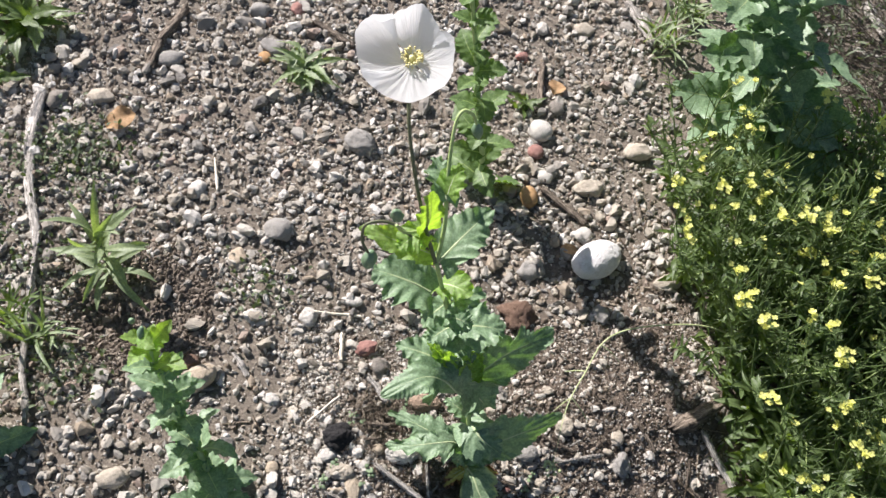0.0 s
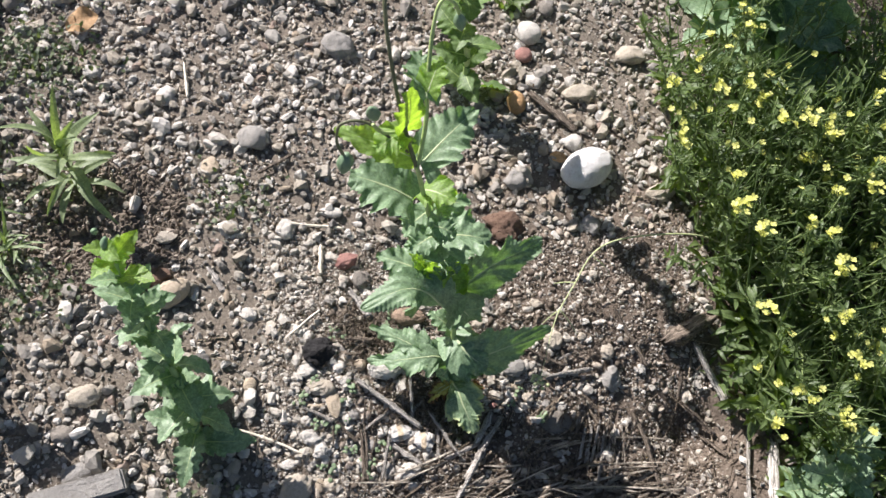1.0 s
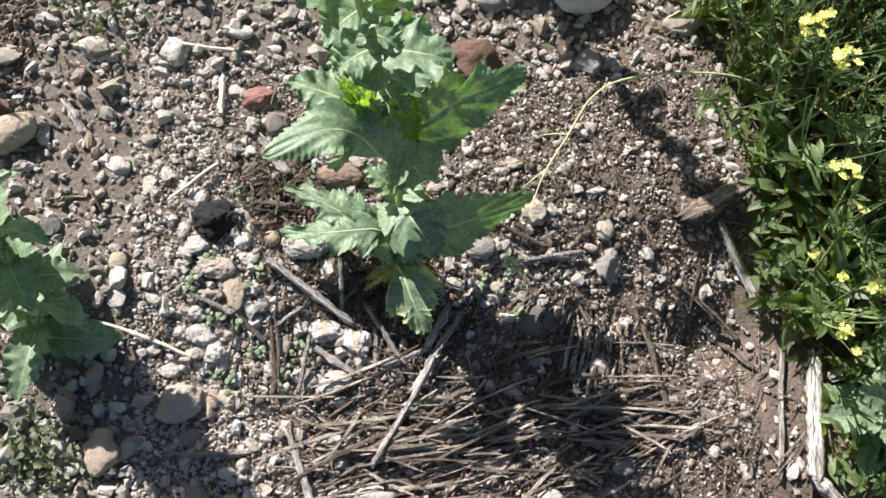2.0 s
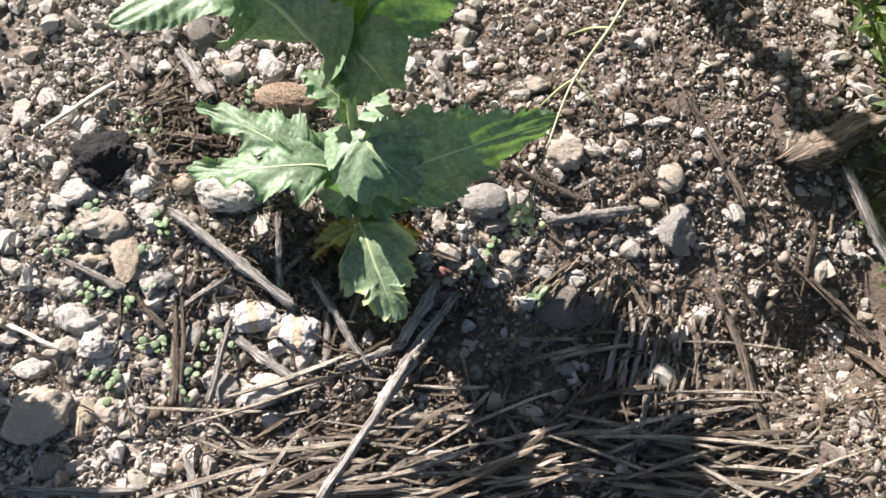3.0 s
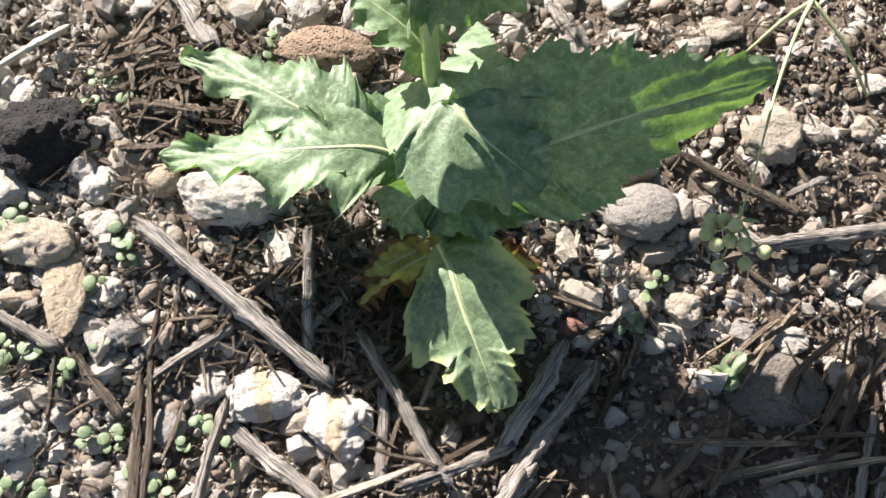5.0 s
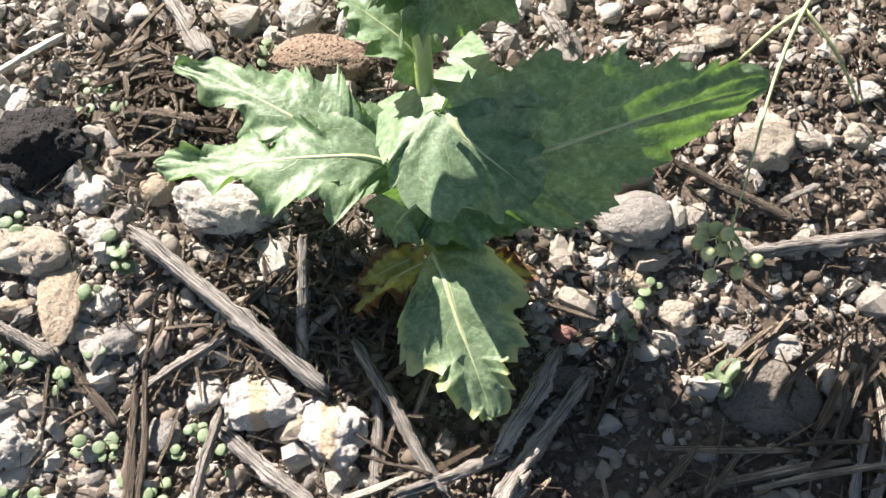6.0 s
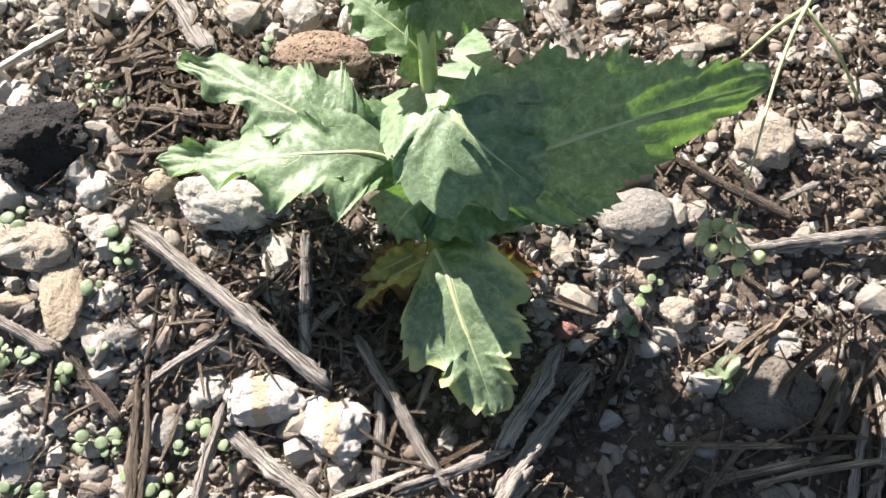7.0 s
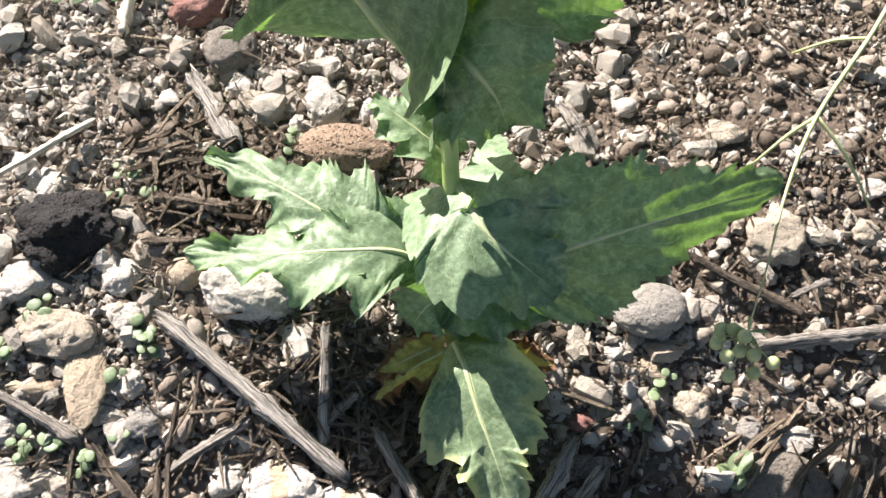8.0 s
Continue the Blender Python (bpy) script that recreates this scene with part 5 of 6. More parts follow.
for k in range(60):
    a, s = rr.uniform(0, 6.28), rr.uniform(0.6, 1.0)
    foot = Vector((math.cos(a) * 0.004, math.sin(a) * 0.004, 0.004))
    top = Vector((math.cos(a) * 0.012 * s, math.sin(a) * 0.012 * s, 0.007 + 0.007 * rr.random()))
    tube([(turn @ q + Vector(local(poppy, HEART)))[:] for q in (foot, (foot + top) / 2 + Vector((0, 0, 0.001)), top)], 0.00035, 4, crown)
    c = np.array((turn @ top + Vector(local(poppy, HEART)))[:])
    anthers.add(anther_v * np.array([0.0013, 0.0013, 0.0019]) + c, anther_f.tolist())
part("filaments", crown.mesh("filaments", pistil_mat), flower, "ring of pale thin filaments")
part("anthers", anthers.mesh("anthers", anther_mat), flower, "ring of cream-yellow anthers")
pistil = Soup()
pv = BALLS[3][0] * np.array([0.0040, 0.0040, 0.006])
pistil.add(np.array([(turn @ Vector(p) + Vector(local(poppy, HEART)) + Vector((0, 0, 0.006)))[:] for p in pv]), BALLS[3][1].tolist())
part("pistil", pistil.mesh("pistil", pistil_mat), flower, "round pale green seed capsule")


# ---- other poppies ----
def side_poppy(base, line, count, long, wide, label, seed, material=None, buds=(), low_tip=0.5, kinds_of_edge=(TOOTHED, SHARP)):
    """A poppy without an open flower: a leaning stem with leaves that clasp it in a spiral."""
    r = random.Random(seed)
    base = (base[0], base[1], ground_z(base[0], base[1]) - 0.002)
    plant = thing("poppy", base, label, "poppy", "poppies")
    pts = [Vector((base[0], base[1], base[2] - 0.008))] + [Vector(p) for p in line]
    thick = [0.0065 - 0.0038 * i / (len(pts) - 1) for i in range(len(pts))]
    part("stem", tube([local(plant, p) for p in pts], thick, 10, None, 4).mesh("stem", stem_mat), plant)
    for k in range(count):
        t = 0.03 + 0.95 * k / (count - 1)
        x = t * (len(pts) - 1)
        i = min(int(x), len(pts) - 2)
        foot = pts[i].lerp(pts[i + 1], x - i)
        foot.z = max(foot.z, base[2] + 0.012)
        a = k * 2.4 + r.uniform(-0.4, 0.4)
        size = (1 - 0.55 * t) * r.uniform(0.8, 1.1)
        rise = (-0.05 + low_tip * t * 1.2) * r.uniform(0.7, 1.3) + 0.05
        d = Vector((math.cos(a), math.sin(a), rise)).normalized()
        tip = foot + d * long * size
        tip.z = max(tip.z, ground_z(tip.x, tip.y) + 0.012)
        soup = leaf_form(Soup(), local(plant, foot), local(plant, tip), wide * size ** 0.7, r.uniform(0.06, 0.24), r.uniform(-38, 38), r.choice(kinds_of_edge), next(seeds), 52, 8)
        part("leaf", soup.mesh("leaf", (poppy_young_mat if t > 0.8 else poppy_leaf_mat) if material is None else material), plant)
    for at, length, tilt in buds:
        bud(plant, at, length, length * 0.55, tilt)
    return plant


side_poppy((-0.347, -0.10), [(-0.352, -0.06, 0.07), (-0.375, -0.01, 0.14), (-0.405, 0.045, 0.22), (-0.428, 0.088, 0.285)], 32, 0.086, 0.042,
           "young leafy grey-green poppy with nodding buds on gravel", 11, None, (((-0.425, 0.08, 0.29), 0.022, (150, 10, 0)), ((-0.44, 0.10, 0.285), 0.018, (20, 10, 0))))
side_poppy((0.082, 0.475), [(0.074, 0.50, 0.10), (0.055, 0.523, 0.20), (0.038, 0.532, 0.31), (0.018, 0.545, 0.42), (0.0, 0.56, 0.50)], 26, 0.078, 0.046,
           "slim leafy green poppy with closed buds", 12, shaded_green_poppy_mat, (((0.016, 0.54, 0.43), 0.024, (20, 0, 0)),))
side_poppy((0.644, 0.60), [(0.625, 0.61, 0.10), (0.590, 0.615, 0.22), (0.555, 0.62, 0.33), (0.52, 0.635, 0.45)], 32, 0.19, 0.10,
           "large bushy poppy with broad grey-green leaves among weeds", 13, poppy_leaf_mat, (), 0.25, (LOBED,))
side_poppy((0.60, 0.63), [(0.575, 0.62, 0.12), (0.535, 0.61, 0.22), (0.49, 0.60, 0.33), (0.45, 0.61, 0.42)], 24, 0.17, 0.09,
           "second stem of broad-leaved poppy among weeds", 14, poppy_leaf_mat, (), 0.25, (LOBED,))
side_poppy((0.63, 0.50), [(0.62, 0.50, 0.06), (0.60, 0.50, 0.12), (0.585, 0.50, 0.18)], 20, 0.17, 0.10,
           "low broad-leaved poppy below a larger one", 18, poppy_leaf_mat, (), 0.3, (LOBED,))
side_poppy((-0.690, 0.02), [(-0.70, 0.05, 0.06), (-0.71, 0.08, 0.12), (-0.72, 0.11, 0.18)], 14, 0.10, 0.045, "small grey-green poppy at the gravel's edge", 15)
side_poppy((0.535, -0.235), [(0.54, -0.22, 0.05), (0.545, -0.20, 0.10), (0.55, -0.18, 0.15)], 18, 0.085, 0.045, "small grey-green poppy beside a bleached stick", 16, poppy_leaf_mat, (), 0.3, (LOBED,))
side_poppy((0.86, 0.42), [(0.86, 0.44, 0.08), (0.85, 0.46, 0.16), (0.84, 0.48, 0.24)], 16, 0.15, 0.075, "broad-leaved poppy in the weeds", 17)


# ---- low weeds ----
def rosette(at, count, long, wide, rise, label, seed, material, name="weed", kind=NARROW, stem=0.0):
    """A low weed: leaves in all directions from one crown, or up a short stem."""
    r = random.Random(seed)
    base = (at[0], at[1], ground_z(at[0], at[1]))
    plant = thing(name, base, label, "weed", "low weeds")
    if stem:
        part("stem", tube([(0, 0, -0.005), (0.004, 0.004, stem * 0.5), (0.0, 0.012, stem)], [0.003, 0.0025, 0.0018], 8, None, 4).mesh("stem", stem_dark_mat), plant)
    for k in range(count):
        t = k / max(1, count - 1)
        a = k * 2.4 + r.uniform(-0.3, 0.3)
        foot = Vector((0.002, 0.008 * t, 0.004 + stem * t)) if stem else Vector((r.gauss(0, long * 0.13), r.gauss(0, long * 0.13), 0.004))
        d = Vector((math.cos(a), math.sin(a), (-0.75 + 2.6 * t ** 1.5) if stem else rise * r.uniform(0.4, 1.5))).normalized()
        tip = foot + d * long * (r.uniform(0.65, 1.1) if stem else r.uniform(0.35, 1.1))
        tip.z = max(tip.z, 0.006)
        soup = leaf_form(Soup(), foot, tip, wide * r.uniform(0.8, 1.2), r.uniform(0.15, 0.35) if stem else r.uniform(0.05, 0.3), r.uniform(-30, 30), kind, next(seeds), 22, 6, 0.3, 0.2)
        part("leaf", soup.mesh("leaf", material), plant)
    return plant


rosette((-0.545, 0.312), 22, 0.100, 0.012, 0.15, "upright weed with long narrow pale green leaves", 21, herb_leaf_mat, "weed", NARROW, 0.11)
rosette((-0.231, 0.735), 26, 0.085, 0.014, 0.35, "low pale green weed with cut leaves on gravel", 22, herb_leaf_mat, "weed", LOBED)
rosette((-0.748, 0.84), 26, 0.11, 0.026, 0.6, "tuft of bright green weed with cut leaves", 23, weed_leaf_mat, "weed", LOBED)
rosette((-0.84, 0.86), 24, 0.10, 0.024, 0.5, "tuft of green weed with cut leaves", 24, weed_leaf_mat, "weed", LOBED)
rosette((-0.80, 0.72), 16, 0.07, 0.018, 0.4, "small green weed on gravel", 25, weed_leaf_mat, "weed", LOBED)
rosette((-0.64, 0.20), 24, 0.09, 0.005, 0.9, "wispy green weed at a hollow", 26, herb_leaf_mat)
rosette((-0.69, 0.24), 22, 0.09, 0.005, 0.9, "wispy weed at a hollow", 27, weed_leaf_mat)
rosette((0.512, -0.01), 26, 0.085, 0.017, 0.5, "bright green weed with narrow toothed leaves", 28, weed_leaf_mat, "weed", NARROW, 0.06)
rosette((0.500, -0.075), 22, 0.08, 0.016, 0.5, "green weed with narrow leaves by a stick", 29, weed_leaf_mat, "weed", NARROW, 0.05)
rosette((0.47, 0.035), 18, 0.07, 0.012, 0.5, "small green weed at the bark chip", 30, weed_leaf_mat, "weed", NARROW, 0.04)
rosette((0.148, -0.085), 4, 0.014, 0.008, 0.5, "tiny green seedling in the shade", 31, sprout_mat, "seedling", PLAIN)
rosette((0.18, 0.66), 12, 0.05, 0.012, 0.5, "small green weed on gravel", 32, weed_leaf_mat, "weed", LOBED)
rosette((0.55, 0.90), 44, 0.12, 0.005, 0.8, "tuft of thin grass among stones", 33, herb_leaf_mat)
rosette((0.48, 0.82), 36, 0.10, 0.005, 0.8, "thin grass on gravel", 34, herb_leaf_mat)


# ---- yellow mustard weeds ----
def bloom(soup, at, size, r):
    """Four rounded petals in a cross."""
    turn = Euler((r.uniform(-0.6, 0.6), r.uniform(-0.6, 0.6), r.uniform(0, 3.1))).to_matrix()
    for k in range(4):
        a = k * math.pi / 2
        d, s = Vector((math.cos(a), math.sin(a), 0.25)), Vector((-math.sin(a), math.cos(a), 0))
        pts = [Vector((0, 0, 0)), d * 0.40 + s * 0.36, d * 0.82 + s * 0.56, d * 1.10 + s * 0.26, d * 1.10 - s * 0.26, d * 0.82 - s * 0.56, d * 0.40 - s * 0.36]
        soup.add([(at + turn @ (p * size))[:] for p in pts], [(0, 1, 2, 3, 4, 5, 6)])


def mustard(at, seed, stems, tall, spread, label):
    r = random.Random(seed)
    base = (at[0], at[1], ground_z(at[0], at[1]))
    plant = thing("mustard_plant", base, label, "mustard", "yellow mustard plants")
    greens = Soup()
    for k in range(stems):
        a = k * 6.283 / stems + r.uniform(-0.5, 0.5)
        h, out = tall * r.uniform(0.65, 1.1), spread * r.uniform(0.4, 1.1)
        pts = [Vector((0, 0, -0.004)), Vector((math.cos(a) * out * 0.35, math.sin(a) * out * 0.35, h * 0.45)),
               Vector((math.cos(a) * out * 0.8, math.sin(a) * out * 0.8, h * 0.82)), Vector((math.cos(a) * out, math.sin(a) * out, h))]
        pts = [p + Vector((r.uniform(-1, 1), r.uniform(-1, 1), 0)) * 0.008 * (i > 0) for i, p in enumerate(pts)]
        part("stem", tube(pts, [0.0019, 0.0016, 0.0013, 0.001], 5, None, 4).mesh("stem", mustard_stem_mat), plant)
        for m in range(31):
            t = r.uniform(0.06, 0.95) * 3
            i = int(t)
            foot = pts[i].lerp(pts[i + 1], t - i)
            b = r.uniform(0, 6.28)
            d = Vector((math.cos(b), math.sin(b), r.uniform(-0.2, 0.7))).normalized()
            long = r.uniform(0.012, 0.040) * (1.1 - 0.2 * t)
            leaf_form(greens, foot, foot + d * long, long * r.uniform(0.16, 0.34), r.uniform(0, 0.25), r.uniform(-40, 40), LOBED if long > 0.03 else PLAIN, r.randrange(9999), 4, 2, 0.3, 0.2)
        for m in range(7):
            t = r.uniform(1.6, 2.95)
            i = int(t)
            foot = pts[i].lerp(pts[i + 1], t - i)
            b = r.uniform(0, 6.28)
            d = Vector((math.cos(b), math.sin(b), 0.9)).normalized()
            tube([foot, foot + d * 0.012, foot + d * 0.012 + Vector((math.cos(b) * 0.3, math.sin(b) * 0.3, 1)) * 0.018], [0.0004, 0.0007, 0.0003], 4, greens)
        tips = []
        for m in range(4):
            foot = pts[1].lerp(pts[2], r.random())
            b = r.uniform(0, 6.28)
            side = Vector((math.cos(b), math.sin(b), 0))
            end = foot + side * 0.05 + Vector((0, 0, 0.085 * r.uniform(0.6, 1.2)))
            tube([foot, foot + side * 0.03 + Vector((0, 0, 0.035)), end], [0.0010, 0.0009, 0.0006], 4, greens, 3)
            if r.random() < 0.15:
                tips.append((end, r.randint(1, 3)))
        if r.random() < 0.30:
            tips.append((pts[3], r.randint(4, 12)))
        for at_tip, number in tips:
            soup = Soup()
            for m in range(number):
                q = at_tip + Vector((r.uniform(-1, 1), r.uniform(-1, 1), r.uniform(-0.7, 0.8))) * 0.0030 * number ** 0.5
                bloom(soup, q, r.uniform(0.0036, 0.0052), r)
            part("inflorescence", soup.mesh("inflorescence", yellow_petal_mat, smooth=False), plant, "yellow head of small four-petalled flowers")
    part("foliage", greens.mesh("foliage", weed_leaf_mat), plant)
    return plant


MUSTARD_LABEL = "sprawling green mustard weed with small yellow flowers"
kinds = [mustard(at, 60 + i, n, tall, spread, MUSTARD_LABEL) for i, (at, n, tall, spread) in enumerate((
    ((0.56, 0.24), 8, 0.29, 0.13), ((0.60, 0.02), 8, 0.29, 0.14), ((0.66, 0.13), 7, 0.31, 0.13), ((0.55, 0.36), 7, 0.26, 0.14), ((0.72, 0.28), 8, 0.27, 0.15)))]
mr = random.Random(77)
spots = []
while len(spots) < 44:
    x, y = mr.uniform(0.42, 1.12), mr.uniform(-0.20, 0.50)
    edge = 0.455 + 0.28 * max(0, -y) - 0.03 * (y > 0.3) + 0.02 * math.sin(y * 25)
    if x > edge and (y < 0.41 or x > 0.85) and all((x - a) ** 2 + (y - b) ** 2 > 0.0036 for a, b in spots):
        spots.append((x, y))
spots += [(0.405, 0.29), (0.425, 0.44), (0.435, 0.33), (0.44, 0.20), (0.455, 0.09)]
for i, (x, y) in enumerate(spots):
    copy_thing(kinds[i % 5], pose(x, y, ground_z(x, y), mr.uniform(-6, 6), mr.uniform(-10, 4), mr.uniform(0, 360)))


def leaf_litter(name, spots_fn, count, lengths, ratio, rise, material, label, category, seed, rows=3, kind=PLAIN):
    """Uncounted small leaves or blades, joined."""
    r = random.Random(seed)
    soup = Soup()
    made = 0
    while made < count:
        x, y, z = spots_fn(r)
        made += 1
        a, long = r.uniform(0, 6.28), r.uniform(*lengths)
        d = Vector((math.cos(a), math.sin(a), r.uniform(*rise))).normalized()
        foot = Vector((x, y, ground_z(x, y) + z))
        leaf_form(soup, foot, foot + d * long, long * ratio * r.uniform(0.7, 1.3), r.uniform(0.0, 0.3), r.uniform(-40, 40), kind, r.randrange(99999), rows, 2, 0.25, 0.1)
    return tagged(new(name, soup.mesh(name, material)), label, category, kind="stuff")


def in_weeds(r):
    while True:
        x, y = r.uniform(0.40, 1.25), r.uniform(-0.34, 0.60)
        if x > 0.43 + 0.28 * max(0, -y) + 0.02 * math.sin(y * 30) and (y < 0.5 or x > 0.5):
            return x, y, r.uniform(0.0, 0.12) * r.random()


leaf_litter("undergrowth", in_weeds, 7500, (0.014, 0.045), 0.2, (0.0, 1.3), weed_leaf_mat, "dense low green undergrowth below the yellow flowers", "undergrowth", 91, 4)


def mat_spot(cx, cy, sx, sy):
    def spot(r):
        return r.gauss(cx, sx), r.gauss(cy, sy), r.uniform(0.002, 0.02)
    return spot


for cx, cy, sx, sy, n, seed in ((-0.64, 0.55, 0.06, 0.05, 500, 92), (-0.60, 0.14, 0.05, 0.03, 160, 93), (-0.36, -0.21, 0.035, 0.03, 260, 94), (-0.30, 0.28, 0.03, 0.03, 90, 95), (-0.72, 0.33, 0.06, 0.05, 260, 96)):
    leaf_litter("creeping_weed", mat_spot(cx, cy, sx, sy), n, (0.005, 0.013), 0.5, (0.1, 1.2), creeper_mat, "mat of tiny grey-green creeping leaves on gravel", "weed mat", seed, 3)

def dry_edge_leaf(r):
    return r.triangular(0.58, 1.35, 0.85), r.triangular(0.45, 1.35, 0.75), r.uniform(0.0, 0.05)


leaf_litter("undergrowth", dry_edge_leaf, 1800, (0.010, 0.035), 0.16, (0.0, 1.2), creeper_mat, "thin dull green undergrowth among dark dry twigs", "undergrowth", 98, 3)

sprout_spots = ((-0.138, -0.134), (-0.094, -0.120), (-0.195, -0.036), (-0.145, -0.08), (-0.13, -0.045), (-0.165, -0.15), (-0.115, -0.15), (-0.19, -0.09), (-0.06, 0.065), (-0.15, 0.05), (0.10, -0.05))


def seedlings():
    """Round, fat little seed leaves in close tufts."""
    r = random.Random(97)
    places, turns, sizes = [], [], []
    for x, y in sprout_spots:
        for tuft in range(3):
            cx, cy = r.gauss(x, 0.010), r.gauss(y, 0.010)
            for k in range(r.randint(3, 6)):
                px, py = r.gauss(cx, 0.0032), r.gauss(cy, 0.0032)
                places.append((px, py, ground_z(px, py) + r.uniform(0.005, 0.010)))
                s = r.uniform(0.0019, 0.0034)
                sizes.append((s * r.uniform(0.9, 1.25), s, s * 0.16))
    n = len(places)
    me = many("seedling_sprouts", [BALLS[2][0]], BALLS[2][1], np.array(places), random_turns(n, True), np.array(sizes), sprout_mat)
    return tagged(new("seedling_sprouts", me), "tufts of tiny round pale green seedling leaves", "seedlings", kind="stuff")


seedlings()

# a wiry runner arching from the weeds, and a small seed head on a thin stalk
runner = thing("weed_stalk", (0.50, 0.14, ground_z(0.50, 0.14)), "thin yellow-green weed stalk drooping over soil with budding tip", "weed stalk")
line = [(0.50, 0.14, 0.0), (0.46, 0.15, 0.07), (0.40, 0.157, 0.105), (0.330, 0.158, 0.11), (0.265, 0.150, 0.108), (0.228, 0.130, 0.103), (0.200, 0.090, 0.095), (0.172, 0.050, 0.092), (0.157, 0.018, 0.086), (0.143, -0.022, 0.084), (0.132, -0.052, 0.078)]
part("stem", tube([local(runner, p) for p in line], [0.0015, 0.0014, 0.0013, 0.0013, 0.0013, 0.0013, 0.0012, 0.0011, 0.0008, 0.0004, 0.0003], 6, None, 5).mesh("stem", straw_stem_mat), runner)
for a, b in (((0.172, 0.050, 0.092), (0.148, 0.036, 0.075)), ((0.172, 0.050, 0.092), (0.200, 0.020, 0.066)), ((0.228, 0.130, 0.103), (0.26, 0.11, 0.08)), ((0.20, 0.09, 0.095), (0.175, 0.10, 0.07))):
    mid = tuple((p + q) / 2 + (0.004 if i == 2 else 0) for i, (p, q) in enumerate(zip(a, b)))
    part("side_shoot", tube([local(runner, p) for p in (a, mid, b)], [0.0009, 0.0009, 0.0006], 5, None, 4).mesh("side_shoot", straw_stem_mat), runner)
rr = random.Random(8)
tip_leaves = Soup()
for k in range(11):
    c = Vector(local(runner, (0.132, -0.052, 0.078))) + Vector((rr.uniform(-1, 1), rr.uniform(-1, 1), rr.uniform(-0.6, 0.6))) * 0.011
    tip_bud = Soup()
    tip_bud.add(BALLS[2][0] * np.array([0.0029, 0.0029, 0.0032]) + np.array(c[:]), BALLS[2][1].tolist())
    tube([local(runner, (0.134, -0.047, 0.079)), c], 0.0004, 4, tip_bud)
    part("bud", tip_bud.mesh("bud", straw_stem_mat), runner, "tiny round pale green bud")
for k in range(5):
    a = k * 1.3
    foot = Vector(local(runner, (0.135, -0.045, 0.079)))
    leaf_form(tip_leaves, foot, foot + Vector((math.cos(a), math.sin(a), rr.uniform(-0.5, 0.2))) * 0.009, 0.0016, 0.1, 0, PLAIN, 600 + k, 8, 2)
part("tip_foliage", tip_leaves.mesh("tip_foliage", sprout_mat), runner)


def litter_leaf(at, long, wide, turn, label):
    base = Vector((at[0], at[1], ground_z(at[0], at[1]) + 0.012))
    d = Vector((math.cos(radians(turn)), math.sin(radians(turn)), 0.12))
    soup = leaf_form(Soup(), -d * long / 2, d * long / 2, wide, 0.15, 10, PLAIN, next(seeds), 20, 8, 0.2, 0.3)
    ob = new("dead_leaf", soup.mesh("dead_leaf", brown_leaf_mat))
    ob.location = base
    return tagged(ob, label, "dead leaf")


litter_leaf((-0.554, 0.615), 0.055, 0.036, 25, "curled orange-brown dead leaf on gravel")
litter_leaf((0.245, 0.70), 0.03, 0.03, 70, "reddish brown dead leaf scrap on gravel")
litter_leaf((0.225, 0.345), 0.03, 0.018, -20, "small orange-brown dead leaf by a white stone")


def weathered_block(at, size, turn, label):
    """A squared, worn block end lying on the gravel."""
    bm = bmesh.new()
    bmesh.ops.create_cube(bm, size=1.0)
    bmesh.ops.scale(bm, vec=size, verts=bm.verts)
    bmesh.ops.bevel(bm, geom=bm.edges[:], offset=0.003, segments=2, affect="EDGES")
    bmesh.ops.subdivide_edges(bm, edges=bm.edges[:], cuts=3, use_grid_fill=True)
    for v in bm.verts:
        v.co += noise.noise_vector(v.co * 45) * 0.0022
    me = bpy.data.meshes.new("block")
    bm.to_mesh(me)
    bm.free()
    me.materials.append(grey_stone_mat)
    ob = new("block", me)
    ob.location = (at[0], at[1], ground_z(at[0], at[1]) + size[2] * 0.3)
    ob.rotation_euler = (0.1, -0.08, radians(turn))
    return tagged(ob, label, "block")


weathered_block((-0.505, -0.155), (0.13, 0.032, 0.03), 12, "squared weathered grey block on gravel")


# ---- litter, crumbs and gravel ----
def density(x, y):
    """How thickly gravel lies: thick on the far side, thinner round the stalks, sparse under the weeds."""
    d = 1.0
    if y < 0.08:
        d = 0.62 if x > -0.12 else 1.0
    if -0.02 < x < 0.45 and y < -0.05:
        d = 0.22
    if 0.08 < x < 0.40 and -0.03 < y < 0.22:
        d = 0.30
    if 0.05 < x < 0.15 and -0.07 < y < 0.0:
        d = 1.0
    if -0.16 < x < -0.07 and 0.02 < y < 0.10:
        d = 0.25
    if x > 0.46:
        d = 0.25
    if x > 0.70 and y > 0.5:
        d = 0.10
    if (x + 0.49) ** 2 + ((y - 0.24) * 1.2) ** 2 < 0.014:
        d = 0.12
    return d * (0.75 + 0.5 * noise.noise((x * 6, y * 6, 3.3)))


def scatter(count, box, weigh):
    got = []
    r = random.Random(int(count) + 3)
    while len(got) < count:
        x, y = r.uniform(box[0], box[1]), r.uniform(box[2], box[3])
        if r.random() < weigh(x, y):
            got.append((x, y, ground_z(x, y)))
    return np.array(got)


